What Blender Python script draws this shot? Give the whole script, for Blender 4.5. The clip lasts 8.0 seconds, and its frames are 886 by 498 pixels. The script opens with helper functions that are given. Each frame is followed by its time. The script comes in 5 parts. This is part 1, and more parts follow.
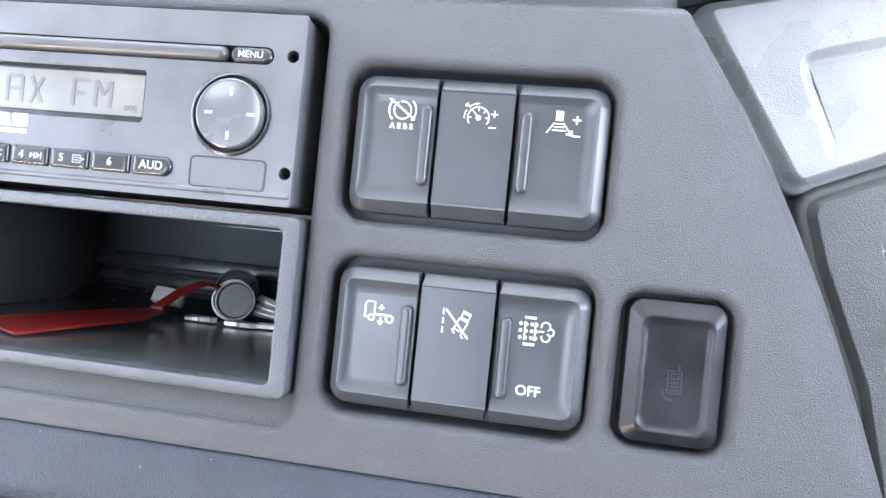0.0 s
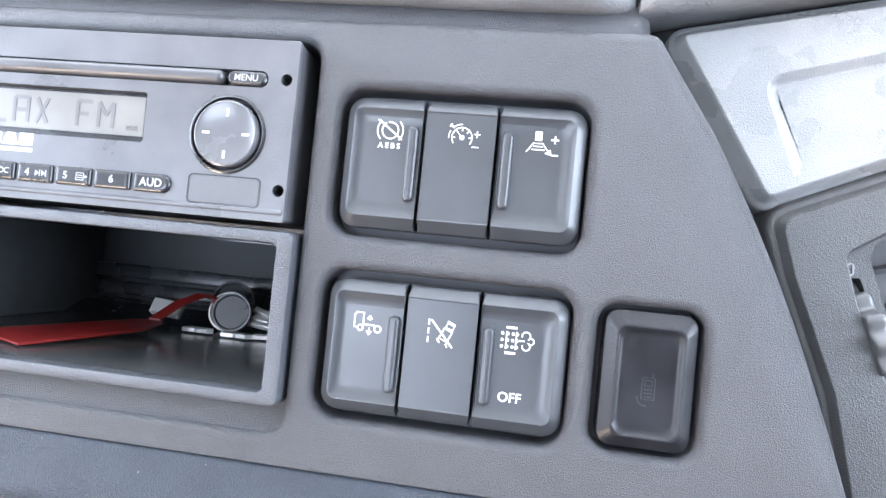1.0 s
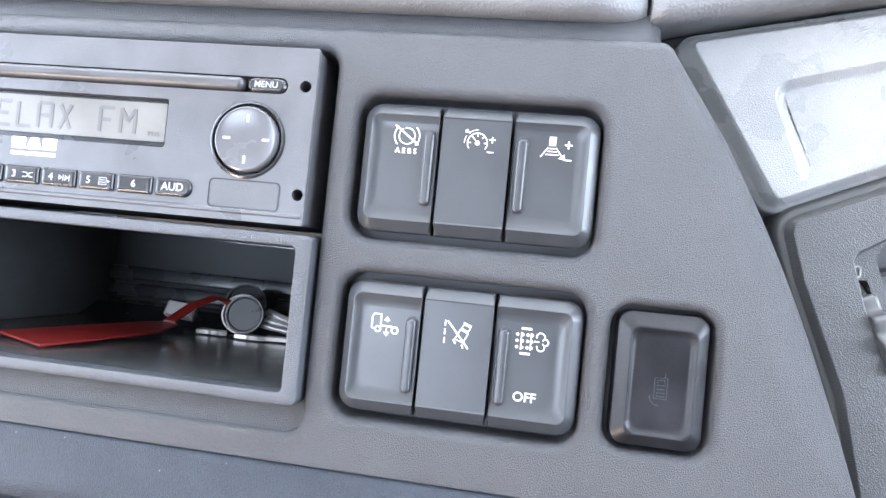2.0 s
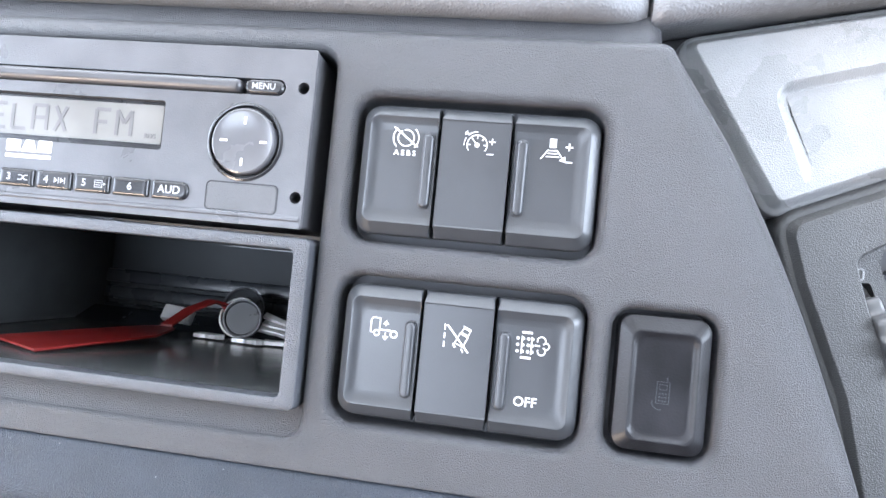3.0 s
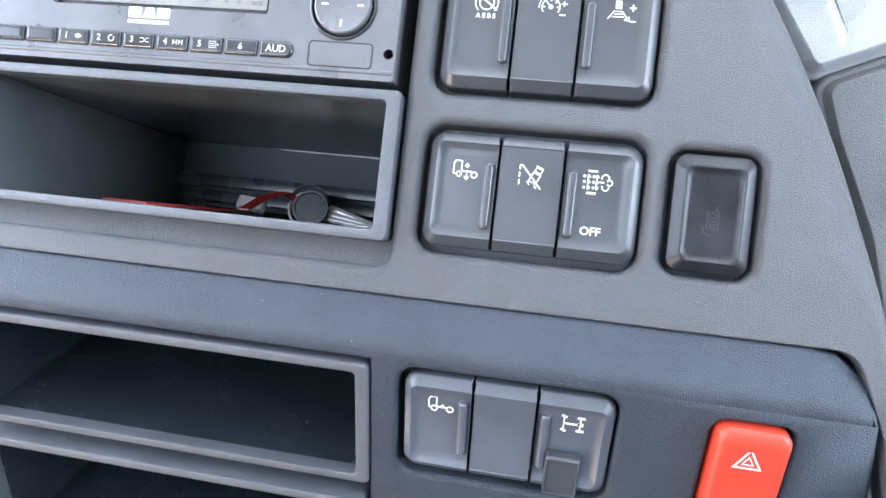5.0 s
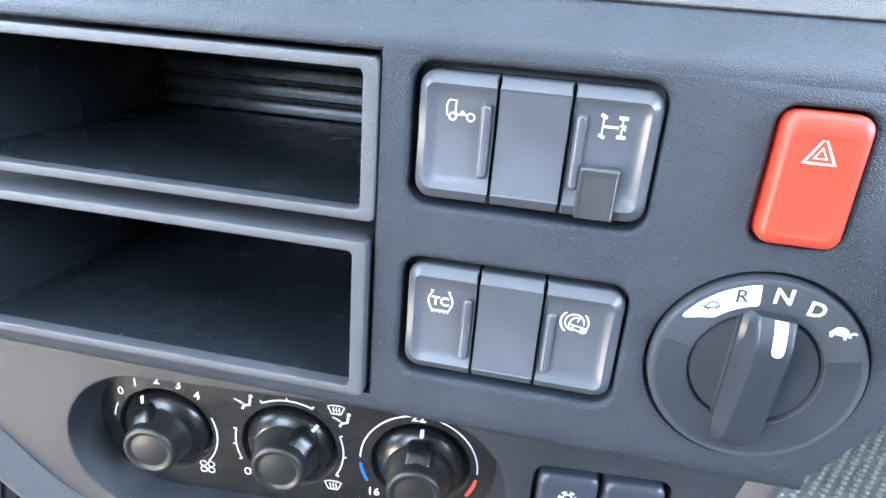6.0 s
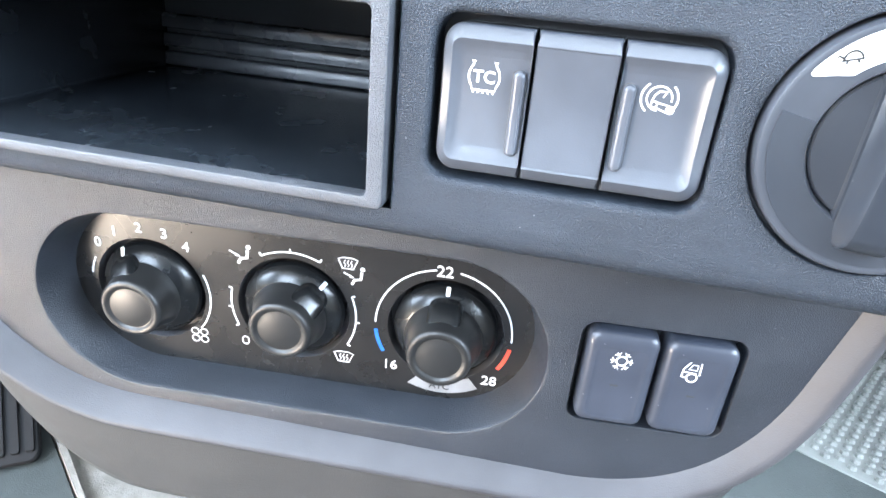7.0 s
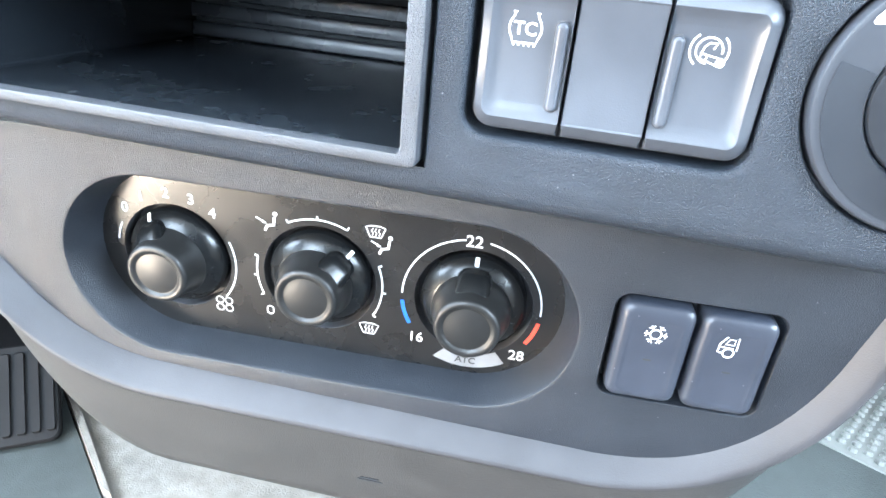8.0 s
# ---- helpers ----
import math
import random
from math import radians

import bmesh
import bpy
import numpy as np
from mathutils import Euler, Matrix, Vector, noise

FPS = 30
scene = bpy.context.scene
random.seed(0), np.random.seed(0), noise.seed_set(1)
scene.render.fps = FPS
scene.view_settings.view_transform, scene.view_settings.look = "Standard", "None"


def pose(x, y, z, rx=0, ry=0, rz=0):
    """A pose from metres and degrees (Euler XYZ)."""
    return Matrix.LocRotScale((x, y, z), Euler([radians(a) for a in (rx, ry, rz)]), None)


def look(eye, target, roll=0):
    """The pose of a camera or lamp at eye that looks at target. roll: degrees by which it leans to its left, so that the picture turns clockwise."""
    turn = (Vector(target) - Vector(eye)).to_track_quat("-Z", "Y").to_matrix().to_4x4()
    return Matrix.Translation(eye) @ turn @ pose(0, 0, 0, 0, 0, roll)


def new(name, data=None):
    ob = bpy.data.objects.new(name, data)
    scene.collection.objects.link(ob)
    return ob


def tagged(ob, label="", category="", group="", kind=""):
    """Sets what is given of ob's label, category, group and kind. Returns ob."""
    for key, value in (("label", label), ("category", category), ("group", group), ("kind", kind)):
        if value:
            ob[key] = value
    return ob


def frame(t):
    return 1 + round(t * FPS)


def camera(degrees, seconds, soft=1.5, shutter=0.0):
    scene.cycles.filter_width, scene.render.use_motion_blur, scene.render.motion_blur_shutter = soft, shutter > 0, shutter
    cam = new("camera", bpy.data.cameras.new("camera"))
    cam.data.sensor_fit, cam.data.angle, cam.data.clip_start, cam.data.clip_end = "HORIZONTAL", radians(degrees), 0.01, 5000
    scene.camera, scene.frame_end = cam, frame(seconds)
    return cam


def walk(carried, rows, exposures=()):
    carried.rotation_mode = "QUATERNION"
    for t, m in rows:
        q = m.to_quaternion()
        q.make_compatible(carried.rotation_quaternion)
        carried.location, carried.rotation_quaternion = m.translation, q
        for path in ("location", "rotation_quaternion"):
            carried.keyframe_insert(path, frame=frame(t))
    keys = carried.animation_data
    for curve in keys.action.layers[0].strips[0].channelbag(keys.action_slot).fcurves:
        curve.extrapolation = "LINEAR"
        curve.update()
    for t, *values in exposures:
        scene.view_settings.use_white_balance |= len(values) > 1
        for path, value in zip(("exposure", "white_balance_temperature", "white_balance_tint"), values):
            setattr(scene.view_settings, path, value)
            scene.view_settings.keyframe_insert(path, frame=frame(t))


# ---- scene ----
cam = camera(70.0, 8.0)

# The dash leans back: W takes the upper panel's own frame (x right, y into the dash, z up the panel) into the cab.
DASH_HEIGHT, DASH_LEAN = 0.80, 22.0
W = pose(0, 0, DASH_HEIGHT, -DASH_LEAN)
PATH = [
    (0, (0.0225, -0.1925, 0.0804), (-0.0057, 0.0055, 0.0808), 5.74),
    (0.5, (0.0274, -0.1928, 0.0778), (-0.0004, 0.0052, 0.0824), 5.70),
    (1, (0.0280, -0.2017, 0.0811), (-0.0001, -0.0038, 0.0854), 5.69),
    (1.5, (0.0243, -0.2076, 0.0804), (-0.0041, -0.0097, 0.0850), 5.65),
    (3, (0.0230, -0.2048, 0.0804), (-0.0050, -0.0069, 0.0867), 5.59),
    (3.5, (0.0192, -0.2067, 0.0805), (-0.0081, -0.0087, 0.0864), 5.44),
    (4, (0.0075, -0.2186, 0.0767), (-0.0198, -0.0206, 0.0834), 5.35),
    (4.5, (-0.0039, -0.2187, 0.0650), (-0.0320, -0.0206, 0.0645), 5.66),
    (4.7, (0.0026, -0.2280, 0.0553), (-0.0263, -0.0301, 0.0546), 5.76),
    (5.8, (0.0113, -0.2130, -0.0696), (-0.0217, -0.0160, -0.0585), 8.62),
    (6, (0.0116, -0.2013, -0.0826), (-0.0205, -0.0040, -0.0772), 8.54),
    (6.5, (0.0095, -0.1689, -0.1220), (-0.0227, 0.0285, -0.1221), 9.06),
    (7, (0.0023, -0.1513, -0.1406), (-0.0304, 0.0459, -0.1476), 9.40),
    (7.5, (-0.0027, -0.1479, -0.1497), (-0.0374, 0.0489, -0.1583), 10.04),
    (8, (-0.0023, -0.1473, -0.1526), (-0.0395, 0.0490, -0.1619), 10.36),
]
walk(cam, [(t, W @ look(eye, target, roll)) for t, eye, target, roll in PATH],
     exposures=[(0.0, 0.39, 6130, 15), (3.5, 0.36, 6220, 15), (4.5, 0.23, 6130, 15), (6.0, 0.95, 5700, 9), (6.5, 1.16, 5800, 9), (7.0, 1.42, 5900, 9), (8.0, 1.56, 5850, 6)])

# ---- sky and sun ----
world = bpy.data.worlds.new("sky")
scene.world = world
world.use_nodes = True
wn = world.node_tree
sky = wn.nodes.new("ShaderNodeTexSky")
sky.sky_type, sky.sun_disc = "NISHITA", False
sky.sun_elevation, sky.sun_rotation = radians(47), radians(260)
wn.links.new(sky.outputs[0], wn.nodes["Background"].inputs[0])
wn.nodes["Background"].inputs[1].default_value = 0.12


SKYLIGHT = (0.78, 0.89, 1.0)


def lamp(name, kind, energy, m, color=(1, 1, 1), **more):
    data = bpy.data.lights.new(name, kind)
    data.energy, data.color = energy, color
    for key, value in more.items():
        if key == "size":
            data.shape, data.size, data.size_y = "RECTANGLE", value[0], value[1]
        if key == "angle":
            data.angle = value
    ob = new(name, data)
    ob.matrix_world = m
    return ob


lamp("sun", "SUN", 4.0, look((-1.20, -0.20, 1.30), (0, 0, 0)), (1.0, 0.93, 0.84), angle=radians(0.6))
# Daylight standing in the open driver's door, the passenger window and the windscreen.
lamp("door_light_high", "AREA", 34.0, look((-1.12, -0.15, 1.15), (0.0, -0.15, 0.95)), SKYLIGHT, size=(1.2, 0.65))
# Warm fill added low in the door opening for the faceplate glare.
lamp("low_warm_fill", "AREA", 27.0, look((-1.12, -1.16, 0.18), (-0.15, 0.0, 0.6)), (1.0, 0.80, 0.60), size=(0.46, 0.28))
lamp("window_light_right", "AREA", 32.0, look((1.10, -0.30, 1.15), (0.0, -0.25, 0.95)), SKYLIGHT, size=(1.0, 0.45))
lamp("window_light_front", "AREA", 170.0, look((0.0, 0.74, 1.38), (0.0, -1.20, 1.75)), SKYLIGHT, size=(1.9, 0.5))
# Rear fill, added for the sheen on the tray ribs.
lamp("rear_fill_light", "AREA", 22.0, look((-0.60, -1.46, 1.25), (-0.30, 0.0, 0.75)), SKYLIGHT, size=(0.75, 0.60))


# ---- materials ----
def material(name, base, rough=0.5, metal=0.0, grain=0.0, grain_scale=900.0, mottle=0.12, coat=0.0, dust=0.0, spec=0.5):
    """A surface with fine grain in relief, a slow mottle of colour and gloss, and a little dust."""
    m = bpy.data.materials.new(name)
    m.use_nodes = True
    n, l = m.node_tree.nodes, m.node_tree.links
    p = n["Principled BSDF"]
    p.inputs["Metallic"].default_value = metal
    p.inputs["Specular IOR Level"].default_value = spec
    p.inputs["Coat Weight"].default_value = coat
    p.inputs["Coat Roughness"].default_value = 0.15
    tc = n.new("ShaderNodeTexCoord")
    big = n.new("ShaderNodeTexNoise")
    big.inputs["Scale"].default_value, big.inputs["Detail"].default_value = 45.0, 6.0
    l.new(tc.outputs["Object"], big.inputs["Vector"])
    ramp = n.new("ShaderNodeMapRange")
    ramp.inputs["From Min"].default_value, ramp.inputs["From Max"].default_value = 0.3, 0.7
    ramp.inputs["To Min"].default_value, ramp.inputs["To Max"].default_value = 1 - mottle, 1 + mottle
    l.new(big.outputs["Fac"], ramp.inputs["Value"])
    tint = n.new("ShaderNodeVectorMath")
    tint.operation = "SCALE"
    tint.inputs[0].default_value = base
    l.new(ramp.outputs[0], tint.inputs["Scale"])
    last = tint.outputs["Vector"]
    if dust:
        specks = n.new("ShaderNodeTexVoronoi")
        specks.inputs["Scale"].default_value = 260.0
        l.new(tc.outputs["Object"], specks.inputs["Vector"])
        spot = n.new("ShaderNodeMath")
        spot.operation = "LESS_THAN"
        spot.inputs[1].default_value = 0.075
        l.new(specks.outputs["Distance"], spot.inputs[0])
        rare = n.new("ShaderNodeMath")
        rare.operation = "GREATER_THAN"
        rare.inputs[1].default_value = 1 - dust
        sep = n.new("ShaderNodeSeparateColor")
        l.new(specks.outputs["Color"], sep.inputs[0])
        l.new(sep.outputs[0], rare.inputs[0])
        both = n.new("ShaderNodeMath")
        both.operation = "MULTIPLY"
        l.new(spot.outputs[0], both.inputs[0])
        l.new(rare.outputs[0], both.inputs[1])
        mix = n.new("ShaderNodeMix")
        mix.data_type = "RGBA"
        mix.inputs["B"].default_value = (0.13, 0.13, 0.14, 1)
        l.new(both.outputs[0], mix.inputs["Factor"])
        l.new(last, mix.inputs["A"])
        last = mix.outputs["Result"]
    l.new(last, p.inputs["Base Color"])
    gloss = n.new("ShaderNodeMapRange")
    gloss.inputs["From Min"].default_value, gloss.inputs["From Max"].default_value = 0.3, 0.7
    gloss.inputs["To Min"].default_value, gloss.inputs["To Max"].default_value = max(0.02, rough - 0.045), min(1, rough + 0.055)
    l.new(big.outputs["Fac"], gloss.inputs["Value"])
    l.new(gloss.outputs[0], p.inputs["Roughness"])
    if grain:
        cell = n.new("ShaderNodeTexVoronoi")
        cell.feature = "SMOOTH_F1"
        cell.inputs["Scale"].default_value = grain_scale * 1.25
        l.new(tc.outputs["Object"], cell.inputs["Vector"])
        fine = n.new("ShaderNodeTexNoise")
        fine.inputs["Scale"].default_value, fine.inputs["Detail"].default_value = grain_scale * 1.4, 1.0
        l.new(tc.outputs["Object"], fine.inputs["Vector"])
        add = n.new("ShaderNodeMath")
        l.new(cell.outputs["Distance"], add.inputs[0])
        l.new(fine.outputs["Fac"], add.inputs[1])
        bump = n.new("ShaderNodeBump")
        bump.inputs["Strength"].default_value, bump.inputs["Distance"].default_value = grain, 0.0006
        l.new(add.outputs[0], bump.inputs["Height"])
        l.new(bump.outputs[0], p.inputs["Normal"])
    return m


UPPER = material("grained grey dash plastic", (0.040, 0.040, 0.044), 0.36, grain=0.72, grain_scale=2500)
PAD = material("soft grained dash pad", (0.135, 0.135, 0.14), 0.48, grain=0.45, grain_scale=900)
LOWER = material("grained anthracite dash plastic", (0.026, 0.031, 0.040), 0.33, grain=0.68, grain_scale=1800, dust=0.05, spec=0.21)
SWITCH = material("satin black switch plastic", (0.054, 0.059, 0.071), 0.37, grain=0.06, grain_scale=1800, mottle=0.12, dust=0.02)
SWITCH_UP = material("satin black upper switch plastic", (0.032, 0.034, 0.038), 0.34, grain=0.06, grain_scale=1800, mottle=0.10)
BLANK = material("dull black blanking plastic", (0.011, 0.011, 0.013), 0.38, grain=0.08, grain_scale=1200, mottle=0.6, spec=0.28)
GAP = material("black recess plastic", (0.055, 0.055, 0.060), 0.6, mottle=0.05)
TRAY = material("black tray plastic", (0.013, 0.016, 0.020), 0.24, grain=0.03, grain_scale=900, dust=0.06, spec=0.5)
# Same tray plastic, lightened to carry the glare over the key tray.
TRAY_HAZED = material("tray plastic with haze lightened in", (0.055, 0.059, 0.061), 0.18, grain=0.02, grain_scale=900, dust=0.03, spec=0.5)
FRAME = material("grained charcoal frame plastic", (0.052, 0.055, 0.063), 0.36, grain=0.55, grain_scale=2000, dust=0.03)
RADIO = material("satin black radio plastic", (0.074, 0.074, 0.080), 0.30, grain=0.14, grain_scale=2000, mottle=0.22)
SLOT = material("dark satin slot plastic", (0.050, 0.049, 0.053), 0.33, mottle=0.15)
TEXTURED = material("fine textured radio plastic", (0.070, 0.070, 0.074), 0.42, grain=0.25, grain_scale=1900, mottle=0.15)
RADIO_KEY = material("glossy black key plastic", (0.014, 0.014, 0.016), 0.25, mottle=0.05)
RADIO_KNOB = material("dark satin knob plastic", (0.080, 0.080, 0.086), 0.24, mottle=0.08)
PRINT = material("worn grey-white key print", (0.36, 0.36, 0.37), 0.5, mottle=0.2)
LCD = material("grey liquid crystal display", (0.145, 0.140, 0.130), 0.35, mottle=0.14, coat=0.2)
SEGMENT = material("dim display segments", (0.100, 0.097, 0.095), 0.4, mottle=0.3)
WHITE = material("white printed marking", (0.66, 0.66, 0.65), 0.5, mottle=0.05)
BLACK_PRINT = material("dark printed marking", (0.03, 0.03, 0.03), 0.5)
BLUE = material("blue printed marking", (0.012, 0.11, 0.42), 0.5)
FIELD = material("worn pale grey scale field", (0.17, 0.17, 0.175), 0.5, mottle=0.2)
RED_PRINT = material("red printed marking", (0.72, 0.065, 0.035), 0.5)
HAZARD = material("translucent red hazard plastic", (0.42, 0.036, 0.018), 0.42, mottle=0.05, spec=0.35)
DIAL = material("satin slate dial plastic", (0.038, 0.042, 0.051), 0.38, mottle=0.08, dust=0.03)
DIAL_DARK = material("dark dial plastic", (0.024, 0.027, 0.033), 0.33, mottle=0.08)
GRIP = material("dark satin grip plastic", (0.019, 0.022, 0.028), 0.35, mottle=0.10, dust=0.03, spec=0.42)
PLATE = material("satin dark bronze faceplate", (0.009, 0.0082, 0.0078), 0.27, mottle=0.05, spec=0.66)
KNOB = material("satin black knob plastic", (0.006, 0.0065, 0.007), 0.25, mottle=0.1, dust=0.05, spec=0.40)
KNOB_TOP = material("rubbery black knob cap", (0.010, 0.010, 0.010), 0.40, grain=0.1, grain_scale=1500)
BEZEL = material("smooth charcoal console plastic", (0.019, 0.022, 0.028), 0.36, grain=0.42, grain_scale=1900, dust=0.22)
BUTTON = material("dark slate button plastic", (0.030, 0.034, 0.046), 0.33, grain=0.06, grain_scale=1800, mottle=0.12, dust=0.25)
RIM = material("satin grey console rim", (0.046, 0.045, 0.049), 0.50, grain=0.12, grain_scale=1500, spec=0.35)
SKIRT = material("grey console skirt", (0.036, 0.034, 0.033), 0.50, grain=0.18, grain_scale=1100)
COVER = material("silver-grey grained cover", (0.215, 0.215, 0.215), 0.28, grain=0.40, grain_scale=1900)
VENT = material("dark vent plastic", (0.042, 0.042, 0.042), 0.42, grain=0.40, grain_scale=1900)
WHEEL = material("grey thumb wheel plastic", (0.075, 0.075, 0.077), 0.34, mottle=0.1)
CHROME = material("worn bright metal", (0.85, 0.84, 0.82), 0.30, metal=0.5)
KEY_RIM = material("grey metal key rim", (0.15, 0.15, 0.16), 0.32, metal=0.5)
STEEL = material("dull grey key metal", (0.055, 0.058, 0.062), 0.30, metal=0.2)
RIB = material("smooth black tray rib plastic", (0.032, 0.035, 0.040), 0.28, mottle=0.05)
TRAY_BACK = material("matt black tray back plastic", (0.034, 0.037, 0.040), 0.60, mottle=0.1, spec=0.25)
TAG = material("red plastic key tag", (0.19, 0.012, 0.010), 0.40, coat=0.1)
# The black stands in for the shade under the dash.
FOOTWELL_SHADE = material("footwell lining blackened for shade", (0.006, 0.006, 0.007), 0.9, grain=0.4, grain_scale=400, spec=0.2)
RUBBER = material("black pedal rubber", (0.008, 0.008, 0.009), 0.65, grain=0.2, spec=0.25)
CARPET = material("light grey floor lining", (0.27, 0.245, 0.215), 0.85, grain=1.0, grain_scale=350, mottle=0.22)
MAT_GREY = material("grey rubber floor mat", (0.060, 0.068, 0.066), 0.7, grain=0.5, grain_scale=500)
MAT_STUD = material("pale grey-green studded mat", (0.25, 0.255, 0.24), 0.38, grain=0.15, grain_scale=500)
# For cab surfaces out of view, dark to hold down reflections in the dash.
DARK_UNSEEN = material("dark unseen cab lining", (0.040, 0.040, 0.042), 0.85, grain=0.4, grain_scale=300)
# Pale so that the unseen ceiling throws light down on the dash.
HEADLINER = material("pale beige headliner", (0.78, 0.76, 0.72), 0.85, grain=0.3, grain_scale=300)
LINING = material("grey-beige cab lining", (0.30, 0.29, 0.27), 0.8, grain=0.3, grain_scale=300)
YARD = material("pale concrete yard", (0.33, 0.31, 0.28), 0.9, grain=0.4, grain_scale=60)


# ---- mesh helpers ----
MM = 0.001


def finish(bm, sharp=35):
    bmesh.ops.remove_doubles(bm, verts=bm.verts, dist=1e-6)
    bmesh.ops.recalc_face_normals(bm, faces=bm.faces)
    me = bpy.data.meshes.new("mesh")
    bm.to_mesh(me)
    bm.free()
    for poly in me.polygons:
        poly.use_smooth = True
    me.set_sharp_from_angle(angle=radians(sharp))
    return me


def part(name, bm, mat, parent=None, label="", m=None, sharp=35):
    me = finish(bm, sharp)
    me.materials.append(mat)
    ob = new(name, me)
    ob.modifiers.new("even shading", "WEIGHTED_NORMAL").keep_sharp = True
    ob.parent = parent
    if m is not None:
        ob.matrix_basis = m
    if label:
        ob["label"] = label
    return ob


def thing(name, m, label, category, group="", kind=""):
    ob = new(name)
    ob.empty_display_size = 0.01
    ob.matrix_basis = m
    return tagged(ob, label, category, group, kind)


def axes(origin, u, v, w):
    return Matrix((( u[0], v[0], w[0], origin[0]), (u[1], v[1], w[1], origin[1]), (u[2], v[2], w[2], origin[2]), (0, 0, 0, 1)))


def arc(cx, cy, r, a0, a1, n):
    return [(cx + r * math.cos(radians(a0 + (a1 - a0) * i / n)), cy + r * math.sin(radians(a0 + (a1 - a0) * i / n))) for i in range(n + 1)]


def rr(l, r, b, t, radius, n=6):
    """A rectangle with rounded corners, counter-clockwise; radius: one, or four (bl, br, tr, tl)."""
    q = [radius] * 4 if isinstance(radius, (int, float)) else list(radius)
    q = [max(1e-5, min(k, (r - l) / 2 - 1e-6, (t - b) / 2 - 1e-6)) for k in q]
    return (arc(l + q[0], b + q[0], q[0], 180, 270, n) + arc(r - q[1], b + q[1], q[1], 270, 360, n)
            + arc(r - q[2], t - q[2], q[2], 0, 90, n) + arc(l + q[3], t - q[3], q[3], 90, 180, n))


def circle(cx, cy, r, n=64):
    return arc(cx, cy, r, 0, 360, n)[:-1]


def rounded_line(points, radii, n=14):
    """An open line whose inner corners are rounded."""
    out = [points[0]]
    for k in range(1, len(points) - 1):
        p0, p, p1 = (Vector(points[i]) for i in (k - 1, k, k + 1))
        a, b = (p0 - p).normalized(), (p1 - p).normalized()
        half = a.angle(b) / 2
        d = radii[k - 1] / math.tan(half)
        start, end = p + a * d, p + b * d
        for i in range(n + 1):
            s = i / n
            q = (1 - s) ** 2 * start + 2 * s * (1 - s) * (p * 0.90 + (start + end) * 0.05) + s * s * end
            out.append((q.x, q.y))
    out.append(points[-1])
    return out


def offset_line(points, d):
    """An open line moved by d to its right side."""
    out = []
    for k, p in enumerate(points):
        a, b = Vector(points[max(0, k - 1)]), Vector(points[min(len(points) - 1, k + 1)])
        t = (b - a).normalized()
        out.append((p[0] + t.y * d, p[1] - t.x * d))
    return out


def offset_each(points, ds):
    """offset_line with a distance for each point."""
    return [(p[0] + (q[0] - p[0]) * d, p[1] + (q[1] - p[1]) * d) for p, q, d in zip(points, offset_line(points, 1.0), ds)]


def dish(bm, depth, half, low=-0.0012):
    """Sinks what lies above low into a shallow trough across v, deepest in the middle."""
    if not depth:
        return bm
    for k in range(-7, 8):
        bmesh.ops.bisect_plane(bm, geom=bm.verts[:] + bm.edges[:] + bm.faces[:], plane_co=(0, half * k / 8, 0), plane_no=(0, 1, 0))
    for vert in bm.verts:
        if vert.co.z > low:
            vert.co.z -= depth * max(0.0, 1 - (vert.co.y / half) ** 2)
    return bm


def loft(bm, loops, closed=True, first=False, last=False):
    """Quads from loop to loop of equally many 3D points; first and last: close the ends."""
    rows = [[bm.verts.new(p) for p in loop] for loop in loops]
    n = len(rows[0])
    for a, b in zip(rows, rows[1:]):
        for i in range(n if closed else n - 1):
            j = (i + 1) % n
            bm.faces.new((a[i], a[j], b[j], b[i]))
    if first:
        bm.faces.new(rows[0][::-1])
    if last:
        bm.faces.new(rows[-1])
    return bm


def at(loop, w):
    return [(x, y, w) for x, y in loop]


def sheet(bm, outer, holes, w=0.0):
    """A flat sheet with holes."""
    edges = []
    for loop in (outer, *holes):
        vs = [bm.verts.new((x, y, w)) for x, y in loop]
        edges += [bm.edges.new((vs[i], vs[(i + 1) % len(vs)])) for i in range(len(vs))]
    bmesh.ops.triangle_fill(bm, use_beauty=True, use_dissolve=False, edges=edges, normal=(0, 0, 1))
    return bm


def hole(bm, l, r, b, t, radius, depth, fillet=0.0018, n=6):
    """The rounded lip and the walls of a hole whose lip starts at w = 0; returns the loop for sheet()."""
    loops = []
    for k in range(6):
        a = radians(90 * k / 5)
        o, w = fillet * (1 - math.sin(a)), -fillet * (1 - math.cos(a))
        loops.append(at(rr(l - o, r + o, b - o, t + o, radius + o, n), w))
    loops.append(at(rr(l, r, b, t, radius, n), -depth))
    loft(bm, loops)
    o = fillet
    return rr(l - o, r + o, b - o, t + o, radius + o, n)


def slab(bm, loop, w0, w1, bevel=0.0):
    """A prism over a loop, its upper edge bevelled inwards."""
    c = Vector((sum(p[0] for p in loop) / len(loop), sum(p[1] for p in loop) / len(loop)))
    size = max(max(abs(p[0] - c.x), abs(p[1] - c.y)) for p in loop)
    s = 1 - bevel / size
    small = [(c.x + (x - c.x) * s, c.y + (y - c.y) * s) for x, y in loop]
    loops = [at(loop, w0), at(loop, w1 - bevel)] + ([at(small, w1)] if bevel else [])
    return loft(bm, loops, first=True, last=True)


def turned(bm, profile, cx=0.0, cy=0.0, n=64):
    """A body of revolution about w from (radius, w) pairs."""
    return loft(bm, [at(circle(cx, cy, max(r, 1e-5), n), w) for r, w in profile], first=True, last=True)


